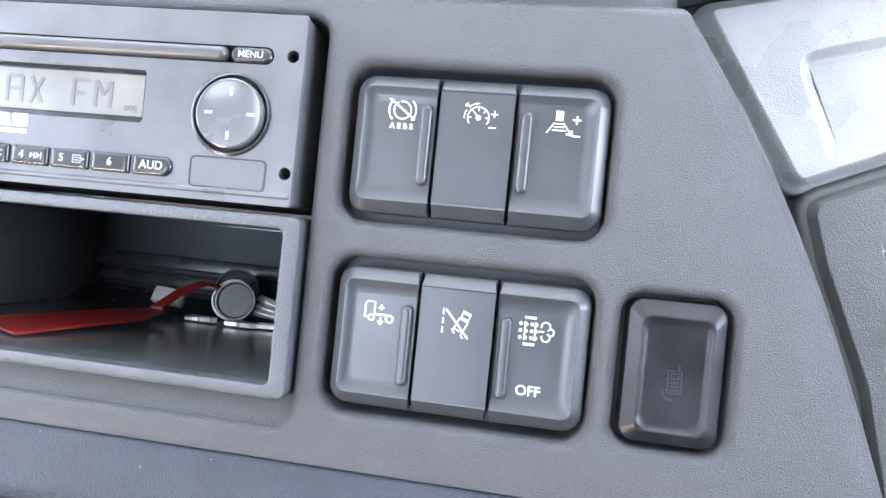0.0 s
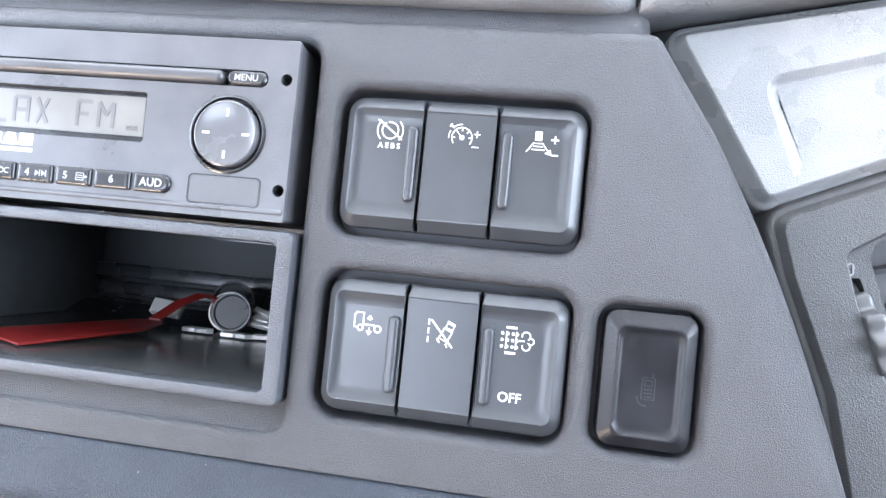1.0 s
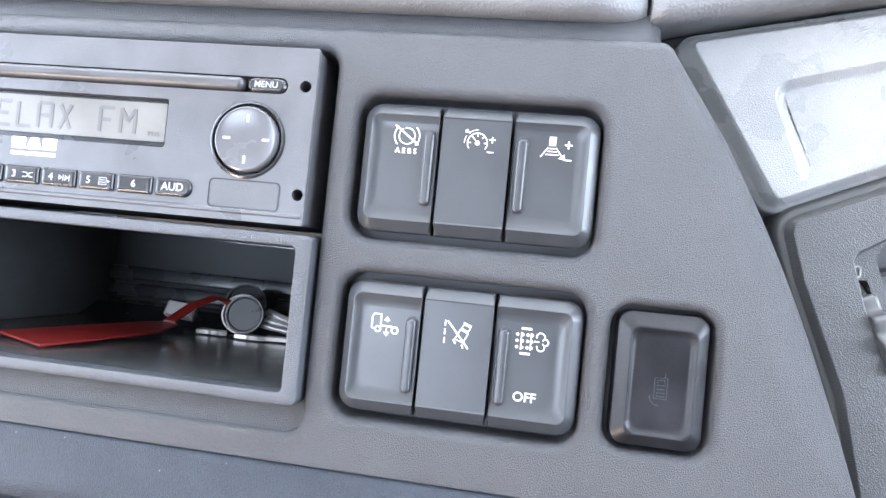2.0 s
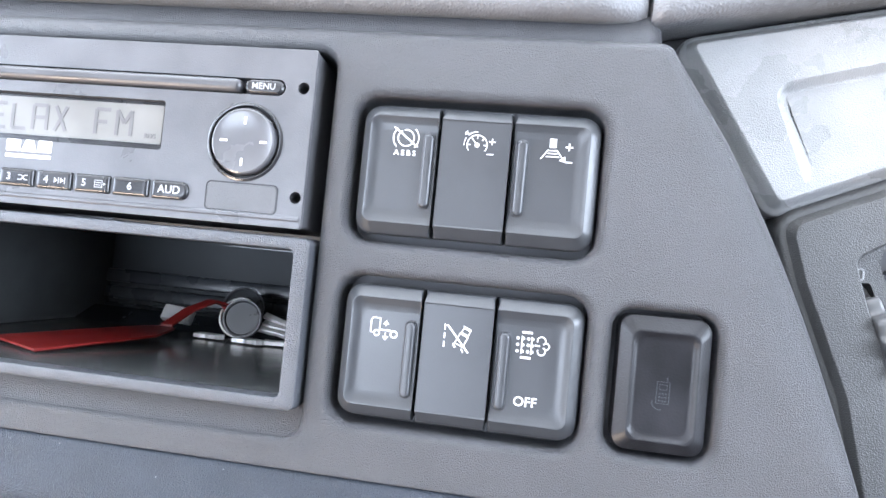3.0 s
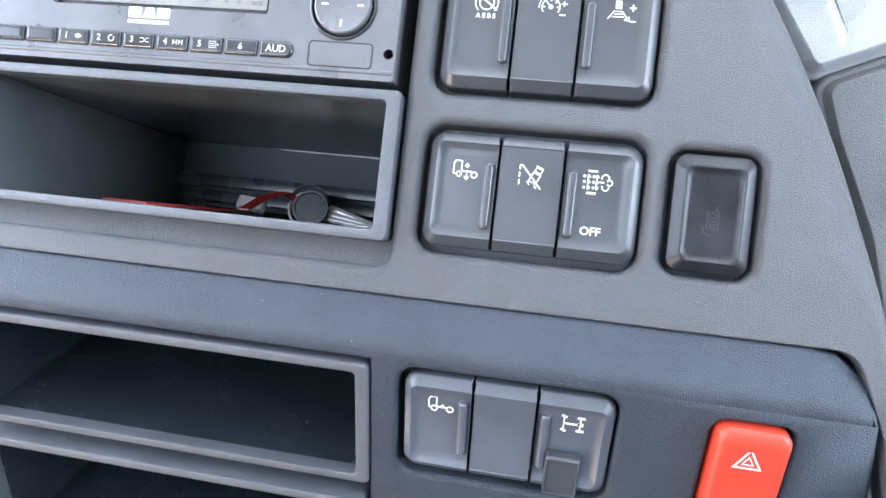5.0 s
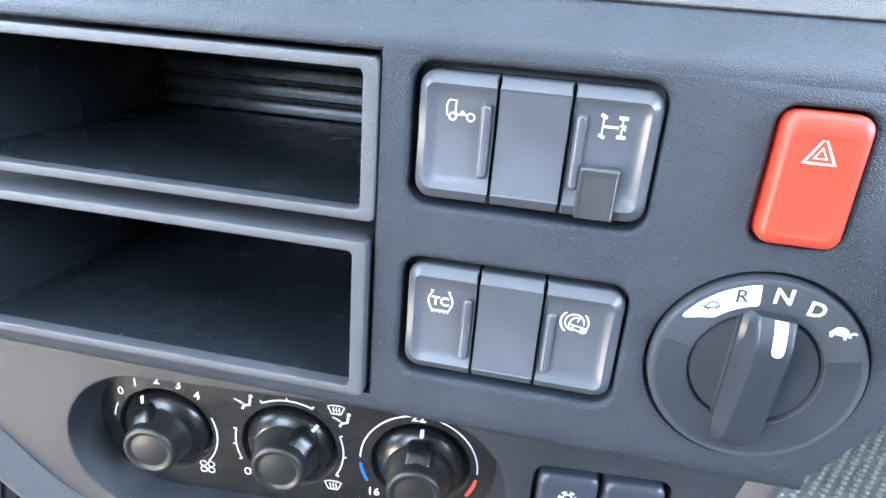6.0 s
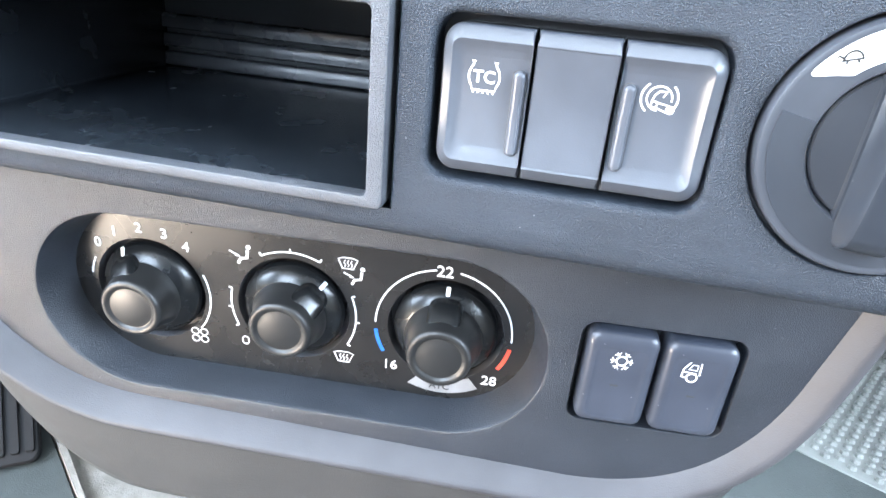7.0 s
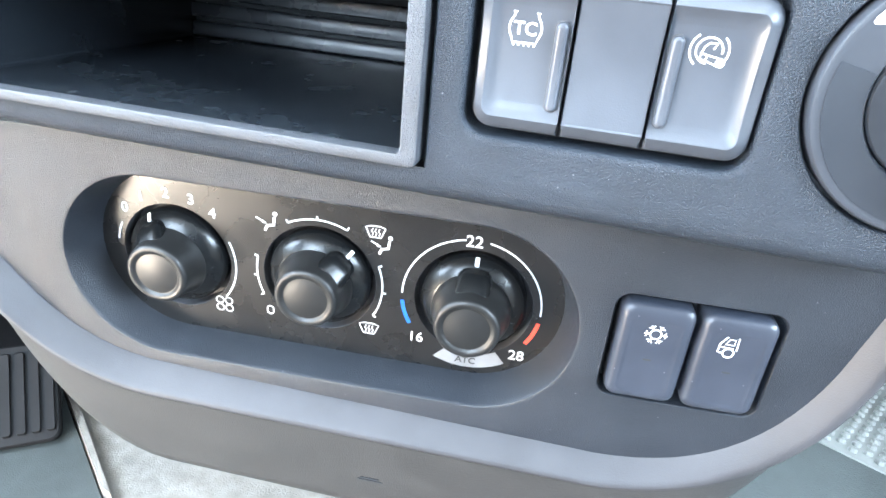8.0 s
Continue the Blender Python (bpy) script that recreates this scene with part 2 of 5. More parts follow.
def box(bm, x0, x1, y0, y1, z0, z1):
    return loft(bm, [at([(x0, y0), (x1, y0), (x1, y1), (x0, y1)], z) for z in (z0, z1)], first=True, last=True)


INK = 0.00008


def stroke(bm, points, width, w=0.0, closed=False):
    """A printed line: a low ribbon along the points."""
    pts = [Vector(p) for p in points]
    n = len(pts)
    left, right = [], []
    for k in range(n):
        a = pts[k - 1] if (k > 0 or closed) else pts[k]
        b = pts[(k + 1) % n] if (k < n - 1 or closed) else pts[k]
        t = (b - a)
        t = t.normalized() if t.length > 1e-9 else Vector((1, 0))
        o = Vector((-t.y, t.x)) * (width / 2)
        left.append(pts[k] + o)
        right.append(pts[k] - o)
    vl = [bm.verts.new((p.x, p.y, w + INK)) for p in left]
    vr = [bm.verts.new((p.x, p.y, w + INK)) for p in right]
    dl = [bm.verts.new((p.x, p.y, w - INK)) for p in left]
    dr = [bm.verts.new((p.x, p.y, w - INK)) for p in right]
    for i in range(n if closed else n - 1):
        j = (i + 1) % n
        for quad in ((vr[i], vr[j], vl[j], vl[i]), (dl[i], dl[j], dr[j], dr[i]), (vl[i], vl[j], dl[j], dl[i]), (dr[i], dr[j], vr[j], vr[i])):
            bm.faces.new(quad)
    return bm


def fill(bm, points, w=0.0):
    return loft(bm, [at(points, w - INK), at(points, w + INK)], first=True, last=True)


def write(bm, text, size, x, y, w=0.0, turn=0.0, squeeze=1.0, bold=0.0):
    """Flat lettering with the built-in font, centred at x, y."""
    data = bpy.data.curves.new("lettering", "FONT")
    data.body, data.size, data.align_x, data.align_y = text, size, "CENTER", "CENTER"
    data.extrude, data.offset, data.resolution_u = INK, bold, 3
    ob = bpy.data.objects.new("lettering", data)
    me = bpy.data.meshes.new_from_object(ob)
    me.transform(Matrix.Translation((x, y, w)) @ pose(0, 0, 0, 0, 0, turn) @ Matrix.Diagonal((squeeze, 1, 1, 1)))
    bm.from_mesh(me)
    bpy.data.objects.remove(ob)
    bpy.data.curves.remove(data)
    bpy.data.meshes.remove(me)
    return bm


def icon(parent, u, v, w, marks, mat=None, name="marking", scale=1.0, turn=0.0, thin=1.0):
    """Printed marks in millimetres about (u, v): l line, o closed line, a arc, f filled, t text."""
    bm = bmesh.new()
    for kind, *a in marks:
        if kind == "l":
            stroke(bm, a[0], a[1] * thin)
        elif kind == "o":
            stroke(bm, a[0], a[1] * thin, closed=True)
        elif kind == "a":
            x, y, r, a0, a1, width = a
            stroke(bm, arc(x, y, r, a0, a1, max(6, int(abs(a1 - a0) / 12))), width * thin)
        elif kind == "f":
            fill(bm, a[0])
        elif kind == "t":
            write(bm, a[0], a[1], a[2], a[3], bold=a[4] if len(a) > 4 else 0.0)
    s = MM * scale
    for vert in bm.verts:
        z = vert.co.z
        vert.co *= s
        vert.co.z = z
    return part(name, bm, mat or WHITE, parent, m=pose(u, v, w, 0, 0, turn))


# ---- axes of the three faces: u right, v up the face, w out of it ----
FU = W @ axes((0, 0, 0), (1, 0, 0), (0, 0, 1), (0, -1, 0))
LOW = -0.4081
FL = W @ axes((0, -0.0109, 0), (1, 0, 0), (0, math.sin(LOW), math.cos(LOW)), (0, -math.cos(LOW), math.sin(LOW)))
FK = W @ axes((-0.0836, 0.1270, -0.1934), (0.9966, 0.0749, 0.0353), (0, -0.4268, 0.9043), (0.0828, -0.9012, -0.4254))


# ---- the dash: upper panel ----
def bezier(p0, p1, p2, n=16):
    return [((1 - s) ** 2 * p0[0] + 2 * s * (1 - s) * p1[0] + s * s * p2[0], (1 - s) ** 2 * p0[1] + 2 * s * (1 - s) * p1[1] + s * s * p2[1])
            for s in (i / n for i in range(n + 1))]


GROUP_W, GROUP_H = (-0.0396, 0.0426), 0.0245     # the recess of three switches
ROWS_UP = (0.1118, 0.0513)                       # middles of the two upper groups
ROWS_LOW = (-0.0435, -0.1125)                    # middles of the two lower groups
BAY_RIGHT = -0.0487                              # right wall of the radio bays


dashboard = thing("dashboard", W, "grey and anthracite grained plastic truck dashboard", "dashboard")
ON_UPPER, ON_LOWER = W.inverted() @ FU, W.inverted() @ FL


def upper_panel():
    top = dashboard
    bm = bmesh.new()
    holes = [hole(bm, GROUP_W[0], GROUP_W[1], v - GROUP_H, v + GROUP_H, 0.0075, 0.014, fillet=0.0034) for v in ROWS_UP]
    holes.append(hole(bm, 0.0502, 0.0823, 0.0283, 0.0738, 0.0065, 0.014, fillet=0.0032))
    holes.append(hole(bm, -0.246, BAY_RIGHT, 0.0195, 0.1505, 0.0060, 0.17, fillet=0.0030))
    # outline along the head and down the right edge, with a small rounded corner
    edge = rounded_line([(-0.36, 0.1590), (0.0604, 0.1590), (0.0711, 0.1440)], [0.0050], 8)[:-1]
    edge += bezier((0.0610, 0.1600), (0.10305, 0.0999), (0.1265, 0.0230), 24)[6:]
    edge += [(0.1345, -0.0040), (0.1450, -0.0500), (0.1510, -0.0900)]
    roll = [0.0030 + 0.0018 * max(0.0, min(1.0, (0.0560 - x) / 0.02)) for x, v in edge]
    inset = [r + 0.0006 + 0.0115 * max(0.0, min(1.0, (0.1560 - v) / 0.030, (v - 0.020) / 0.030)) for (x, v), r in zip(edge, roll)]
    brow = offset_each(edge, roll)
    flat = [(p[0] + (q[0] - p[0]) * d / r, p[1] + (q[1] - p[1]) * d / r) for p, q, d, r in zip(edge, brow, inset, roll)]
    seam = rounded_line([(-0.36, 0.0092), (0.1190, 0.0092), (0.1300, -0.0200), (0.1450, -0.0900)], [0.0110, 0.012], 10)
    sheet(bm, seam + flat[::-1], holes)
    # the face bends back a little before it rolls over its edge
    fall = [0.0024 * ((d - r - 0.0006) / 0.0115) for d, r in zip(inset, roll)]
    rolls = [[(p[0] + (q[0] - p[0]) * k, p[1] + (q[1] - p[1]) * k, -f * k ** 2) for p, q, f in zip(flat, brow, fall)] for k in (0.0, 0.2, 0.4, 0.6, 0.8, 1.0)]
    for k in range(1, 7):
        a = radians(15 * k)
        rolls.append([(x, y, -f - r * (1 - math.cos(a))) for (x, y), f, r in zip(offset_each(edge, [r * (1 - math.sin(a)) for r in roll]), fall, roll)])
    rolls.append(at(edge, -0.034))
    loft(bm, rolls, closed=False)
    groove = bmesh.new()
    loft(groove, [[(x, v, w - d) for x, d in ((-0.36, 0.0), (-0.1, 0.0), (0.0530, 0.0), (0.0555, 0.0006), (0.0580, 0.0030), (0.0595, 0.0070), (0.0600, 0.0140))] for v, w in ((0.1560, -0.0062), (0.1612, -0.0056), (0.1640, -0.0064), (0.1672, -0.0085), (0.1710, -0.0100), (0.1730, -0.03))], closed=False)
    part("groove", groove, UPPER, top, m=ON_UPPER)
    loft(bm, [at(seam, 0.0), at(offset_line(seam, 0.0004), -0.0002), at(offset_line(seam, 0.0006), -0.0008), at(offset_line(seam, 0.0006), -0.006)], closed=False)
    # sloping sill under the tray
    sill = bmesh.new()
    loft(sill, [[(x, v, w) for x in (-0.246, BAY_RIGHT - 0.0004)] for v, w in ((0.0184, -0.0012), (0.0200, -0.0021), (0.0225, -0.0030), (0.0262, -0.0042), (0.0300, -0.0050))], closed=False)
    part("bay_sill", sill, UPPER, top, m=ON_UPPER)
    panel = part("upper_panel", bm, UPPER, top, "grained mid-grey upper panel", ON_UPPER, sharp=50)
    # black cups behind the switch recesses
    for v in ROWS_UP:
        part("recess_floor", box(bmesh.new(), GROUP_W[0] - 0.001, GROUP_W[1] + 0.001, v - GROUP_H - 0.001, v + GROUP_H + 0.001, -0.016, -0.0125), GAP, panel)
    part("recess_floor", box(bmesh.new(), 0.0492, 0.0833, 0.0273, 0.0748, -0.016, -0.0125), GAP, panel)


upper_panel()


# ---- switches ----
def switch(m, label, l, r, h, side, mat, marks=(), bar=0, bar_v=0.0, trough=0.0, flap=False):
    """One rocker switch. side: -1 left end, 0 middle, 1 right end of its group. bar: side of its light bar."""
    ob = thing("rocker_switch", m, label, "switch", "rocker switches in the dash")
    big, small = 0.0058, 0.0004
    rad = {-1: (big, small, small, big), 0: (small,) * 4, 1: (small, big, big, small)}[side]
    le, re = (0.0030 if side < 0 else 0.0001), (0.0036 if side > 0 else 0.0001)
    te, be = 0.0040, 0.0042
    bm = bmesh.new()
    inn = tuple(max(0.0003, q - 0.0028) for q in rad)

    def ring(i, w, q):
        return at(rr(l + le * i, r - re * i, -h + be * i, h - te * i, q), w)
    soft = tuple(q + 0.0002 for q in rad)
    body = tuple(max(0.0002, q - 0.0002) for q in rad)
    part("housing", slab(bmesh.new(), rr(l + 0.0002, r - 0.0002, -h + 0.0003, h - 0.0003, body), -0.0122, -0.0046), GAP, ob)
    loops = [at(rr(l, r, -h, h, rad), -0.0052), at(rr(l, r, -h, h, rad), -0.0030), at(rr(l + 0.0002, r - 0.0002, -h + 0.0003, h - 0.0003, soft), -0.0024),
             at(rr(l + 0.0005, r - 0.0005, -h + 0.0007, h - 0.0007, soft), -0.0019)]
    loops += [ring(0.90, 0.0003, inn), ring(0.96, 0.0005, inn), ring(1.02, 0.0005, inn), ring(1.10, 0.0003, inn)]
    if side:
        loops += [ring(1.22, 0.0001, inn), ring(1.40, -0.0002, inn), ring(1.62, -0.0005, inn), ring(1.86, -0.0007, inn), ring(2.10, -0.0008, inn), ring(2.3, -0.0008, inn)]
    loft(bm, loops, first=True, last=True)
    dish(bm, trough, h - 0.0040)
    part("rocker", bm, mat, ob, sharp=28)
    face = -0.0008 if side else 0.0003
    if bar:
        bm = bmesh.new()
        x = r - 0.0030 if bar > 0 else l + 0.0030
        y = bar_v
        slab(bm, rr(x - 0.0022, x + 0.0022, y - 0.0129, y + 0.0129, 0.0021), face - 0.0006, face + 0.00025, 0.0002)
        dish(bm, trough, h - 0.0040, -1)
        part("bar_groove", bm, GAP, ob)
        bm = bmesh.new()
        loft(bm, [at(rr(x - 0.0018 + o, x + 0.0018 - o, y - 0.0125 + o, y + 0.0125 - o, 0.0017), face + w)
                  for o, w in ((0.0, -0.001), (0.0, 0.0006), (0.0001, 0.0011), (0.0004, 0.0016), (0.0008, 0.0019), (0.0013, 0.0020))], last=True)
        dish(bm, trough, h - 0.0040, -1)
        part("light_bar", bm, mat, ob)
    if flap:
        bm = bmesh.new()
        loft(bm, [at(rr(-0.0086, 0.0044, -h + 0.0006, -0.0036, 0.0008), -0.002), at(rr(-0.0086, 0.0044, -h + 0.0006, -0.0036, 0.0008), 0.0016),
              at(rr(-0.0083, 0.0041, -h + 0.0009, -0.0039, 0.0008), 0.0024), at(rr(-0.0079, 0.0037, -h + 0.0012, -0.0045, 0.0007), 0.0029),
              at(rr(-0.0077, 0.0035, -h + 0.0013, -0.0058, 0.0006), 0.0028), at(rr(-0.0076, 0.0034, -h + 0.0014, -0.0068, 0.0005), 0.0024)], last=True)
        part("guard_flap", bm, SWITCH_UP, ob, "dark sliding guard")
    half = h - 0.0040
    for u, v, items, *size in marks:
        mark = icon(ob, u, v, face, items, thin=0.70, scale=size[0] if size else 0.94)
        sink, slope = trough * (1 - (v / half) ** 2), 2 * trough * v / half ** 2
        mark.matrix_basis = pose(u, v, face - sink + 0.00004, math.degrees(math.atan(slope)))
    return ob


def plus(x, y, s=1.0, w=0.55):
    return [("l", [(x - s, y), (x + s, y)], w), ("l", [(x, y - s), (x, y + s)], w)]


def wheel(x, y, r, w=0.7):
    return [("a", x, y, r, 0, 360, w)]


AEBS = [("a", 0, 0.4, 2.9, 120, 300, 0.62), ("a", 0, 0.4, 2.9, -60, 105, 0.62), ("a", 0, 0.4, 4.6, 135, 225, 0.62), ("a", 0, 0.4, 4.6, -45, 45, 0.62),
        ("l", [(-4.6, 4.2), (4.4, -2.6)], 0.85), ("t", "A E B S", 2.6, 0, -5.0, 0.06)]
CRUISE = [("a", 0, 0, 3.5, -35, 215, 0.5), ("f", circle(0, 0, 0.85, 14)), ("l", [(0, 0), (-2.2, 2.6)], 0.42), ("l", [(-4.4, 4.2), (-2.7, 3.4)], 0.9),
          ("l", [(-3.6, 4.7), (-4.4, 3.4)], 0.42), ("a", 0, 0, 4.6, 90, 130, 0.42), ("a", 0, 0, 4.6, 150, 185, 0.42), ("l", [(0, 2.2), (0, 3.2)], 0.5), ("l", [(1.6, 1.6), (2.3, 2.3)], 0.5), ("l", [(2.3, 0), (3.2, 0)], 0.5),
          ("l", [(-2.3, 0), (-3.2, 0)], 0.5), *plus(5.2, 1.4, 1.15, 0.5), ("l", [(3.6, -3.0), (6.0, -3.0)], 0.5)]
HEADWAY = [("f", [(-1.9, 1.3), (0.4, 1.3), (0.4, 4.4), (-1.9, 4.4)]), ("l", [(-2.2, 0.6), (-4.6, -2.8)], 0.5), ("l", [(0.6, 0.6), (3.2, -2.8)], 0.5), ("f", [(3.9, -3.5), (1.6, -3.0), (3.6, -1.4)]),
           ("l", [(-1.9, 0.3), (0.4, 0.3)], 0.4), ("l", [(-2.4, -0.7), (0.9, -0.7)], 0.45), ("l", [(-2.9, -1.8), (1.6, -1.8)], 0.5), *plus(4.8, 1.8, 1.3, 0.75), ("l", [(3.8, -3.4), (6.2, -3.4)], 0.65)]
RAISE = [("l", [(-3.6, -1.6), (-4.8, -1.6), (-4.8, 2.6), (-4.2, 3.6), (-1.6, 3.6), (-1.6, -0.4)], 0.7), *wheel(-2.6, -1.7, 0.95, 0.65), *wheel(3.6, -1.7, 1.15, 0.7), ("l", [(-1.4, -0.5), (2.6, -0.5)], 0.8),
         ("l", [(0.6, 1.0), (0.6, 1.8)], 0.5), ("f", [(-0.5, 1.5), (1.7, 1.5), (0.6, 3.0)]), ("f", [(-0.5, -2.6), (0.6, -4.1), (1.7, -2.6)]), ("l", [(0.6, -1.4), (0.6, -2.6)], 0.5)]
LANE = [("l", [(-4.6, 4.6), (-4.6, 2.6)], 0.65), ("l", [(-4.6, 1.6), (-4.6, -0.4)], 0.65), ("l", [(-4.6, -1.4), (-4.6, -3.4)], 0.65), ("l", [(-3.8, 4.4), (4.0, -4.6)], 0.8),
        ("o", [(-0.8, -1.6), (2.0, -2.8), (3.6, 0.6), (0.8, 1.8)], 0.7), ("o", [(1.2, 2.2), (3.6, 1.2), (4.3, 2.8), (2.0, 3.8)], 0.7), ("l", [(-1.4, -1.8), (-0.6, -3.2)], 0.8), ("l", [(1.6, -3.4), (2.2, -4.6)], 0.7), ("l", [(1.8, 4.4), (4.6, 3.2)], 0.6)]
FILTER = [("l", [(-3.4, 4.3), (0.2, 4.3)], 1.1), ("l", [(-3.4, -4.3), (0.2, -4.3)], 1.1), *[("f", circle(x, y, 0.55, 10)) for x in (-4.6, -2.8, -1.0, 0.4) for y in (-2.2, 0, 2.2)],
          ("l", [(-3.2, 3), (-3.2, -3)], 0.6), ("l", [(0.1, 3), (0.1, -3)], 0.6), ("l", [(1.2, 0.2), (3.0, 0.2)], 0.7), ("a", 3.4, 1.9, 1.4, -60, 200, 0.6), ("a", 3.6, -1.6, 1.3, -200, 70, 0.6), ("a", 5.0, 0.2, 1.1, -100, 110, 0.6)]
CHASSIS = [("l", [(-3.4, -1.8), (-4.4, -1.6), (-4.6, 1.8), (-3.8, 3.8), (-1.2, 3.8), (-1.4, -0.9)], 0.7), *wheel(-2.3, -2.0, 1.25, 0.75), *wheel(4.2, -1.8, 1.35, 0.75), ("l", [(-1.0, -1.1), (2.8, -1.1)], 0.9), ("f", [(0.4, -0.8), (2.0, -0.8), (1.6, 0.2), (0.8, 0.2)])]
DIFF = [("l", [(-3.0, 0), (3.4, 0)], 1.1), ("l", [(-3.2, 3.2), (-3.2, -3.2)], 0.6), ("l", [(-4.2, 4.0), (-2.2, 3.0)], 1.5), ("l", [(-4.2, -3.0), (-2.2, -4.0)], 1.5), ("l", [(3.2, 3.2), (3.2, -3.2)], 0.7),
        ("l", [(1.8, 3.4), (4.8, 3.4)], 1.6), ("l", [(1.8, -3.2), (4.8, -3.2)], 1.6), ("f", [(2.2, -1.0), (4.4, 1.0), (4.4, -1.0), (2.2, 1.0)])]
TRACTION = [("a", 0, 0.4, 4.5, 150, 214, 0.8), ("a", 0, 0.4, 4.5, -34, 30, 0.8), ("l", [(-3.9, 2.6), (-3.3, 3.6), (-3.2, 4.6)], 0.8), ("l", [(3.9, 2.6), (3.3, 3.6), (3.2, 4.6)], 0.8), ("f", circle(-3.2, 4.8, 0.65, 10)), ("f", circle(3.2, 4.8, 0.65, 10)),
            ("l", [(-3.7, -2.1), (-3.3, -3.5), (3.3, -3.5), (3.7, -2.1)], 0.75), *[("l", [(x, -3.6), (x, -4.4)], 0.8) for x in (-2.9, -1.45, 0.0, 1.45, 2.9)], ("t", "TC", 5.0, 0, 0.2, 0.09)]
BRAKE = [("a", 0, 0, 3.4, -10, 268, 0.7), ("a", 0, 0, 5.0, 130, 232, 0.75), ("a", 0, 0, 5.0, -38, 48, 0.75), ("l", [(-1.9, -1.2), (-1.3, 0.9), (-0.2, 2.0), (1.8, 2.0), (1.0, 0.4)], 0.7), ("l", [(-1.2, -1.0), (3.6, -1.9)], 0.6), ("l", [(-0.8, -2.6), (3.2, -3.9)], 0.6),
         ("a", -1.1, -1.8, 0.85, 0, 360, 0.6), ("a", 3.5, -2.9, 1.0, 0, 360, 0.7), ("f", circle(3.5, -2.9, 0.5, 10))]

BEFORE, AFTER = -0.0121, 0.0119   # gaps between the three switches of a group


def group(frame_m, v, mat, bar_v, trough, left, mid, right, h=0.0218):
    base = frame_m @ pose(0.0014, v, 0)
    g = 0.00045
    for (label, marks, bar, *more), a, b, c, side in ((left, -0.0386, BEFORE - g, -0.0255, -1), (mid, BEFORE + g, AFTER - g, 0.0, 0), (right, AFTER + g, 0.0402, 0.0255, 1)):
        switch(base @ pose(c, 0, 0), label, a - c, b - c, h, side, mat, marks, bar, bar_v, trough, *more)


group(FU, ROWS_UP[0], SWITCH_UP, 0.0003, 0.0003,
      ("black left-end rocker switch with brake assist marking", [(0.0020, 0.0106, AEBS)], 1),
      ("black flat middle rocker switch with cruise speed marking", [(0.0005, 0.0100, CRUISE)], 0),
      ("black right-end rocker switch with following distance marking", [(0.0002, 0.0098, HEADWAY)], -1))
group(FU, ROWS_UP[1], SWITCH_UP, -0.0016, 0.0003,
      ("black left-end rocker switch with truck levelling marking", [(0.0010, 0.0076, RAISE)], 1),
      ("black flat middle rocker switch with crossed-out lane marking", [(0.0002, 0.0072, LANE)], 0),
      ("black right-end rocker switch with exhaust filter marking and OFF", [(-0.0016, 0.0074, FILTER), (-0.0020, -0.0108, [("t", "OFF", 4.6, 0, 0, 0.04)])], -1))
group(FL, ROWS_LOW[0], SWITCH, -0.0001, 0.0016,
      ("charcoal left-end rocker switch with truck chassis marking", [(0.0008, 0.0090, CHASSIS)], 1),
      ("plain charcoal middle blanking switch", [], 0),
      ("charcoal right-end rocker switch with axle marking and guard flap", [(-0.0004, 0.0092, DIFF)], -1, True))
group(FL, ROWS_LOW[1], SWITCH, -0.0022, 0.0016,
      ("charcoal left-end rocker switch with TC marking", [(-0.0004, 0.0070, TRACTION, 1.02)], 1),
      ("plain charcoal middle blanking switch", [], 0),
      ("charcoal right-end rocker switch with brake marking", [(-0.0018, 0.0074, BRAKE, 1.0)], -1))


def cushion_button(name, m, label, category, hw, hh, mat, marks, edge=0.0042, rise=0.004, mark_mat=None, top_edge=None, crisp=False, sunk=0.0003):
    """A push button with sloping sides and a slightly dished face."""
    ob = thing(name, m, label, category)
    te = top_edge or edge
    bm = bmesh.new()
    part("housing", slab(bmesh.new(), rr(-hw + 0.0003, hw - 0.0003, -hh + 0.0003, hh - 0.0003, 0.0042), -0.0122, -0.0046), GAP, ob)
    loops = [at(rr(-hw, hw, -hh, hh, 0.0045), -0.0060)]
    bend = [(1 - math.cos(radians(15 * k)), 0.0034 * (1 - math.sin(radians(15 * k))) ** 1.2) for k in range(7)]
    if crisp:
        bend = [(0.0, 0.0034), (0.06, 0.0028), (0.18, 0.0024), (0.84, 0.0003), (0.93, 0.00005), (1.0, 0.0)]
    for i, d in bend:
        w = rise - d
        loops.append(at(rr(-hw + edge * i, hw - edge * i, -hh + edge * i, hh - te * i, 0.0045 - 0.0018 * i), w))
    loops += [at(rr(-hw + edge * i, hw - edge * i, -hh + edge * i, hh - te * i, 0.0026 + sunk), rise - sunk * d) for i, d in ((1.06, 0.10), (1.16, 0.45), (1.28, 0.75), (1.42, 0.93), (1.6, 1.0))]
    loft(bm, loops, first=True, last=True)
    part("cap", bm, mat, ob, sharp=28)
    for u, v, items, *size in marks:
        icon(ob, u, v, rise - sunk, items, mark_mat, thin=0.76, scale=size[0] if size else 1.0)
    return ob


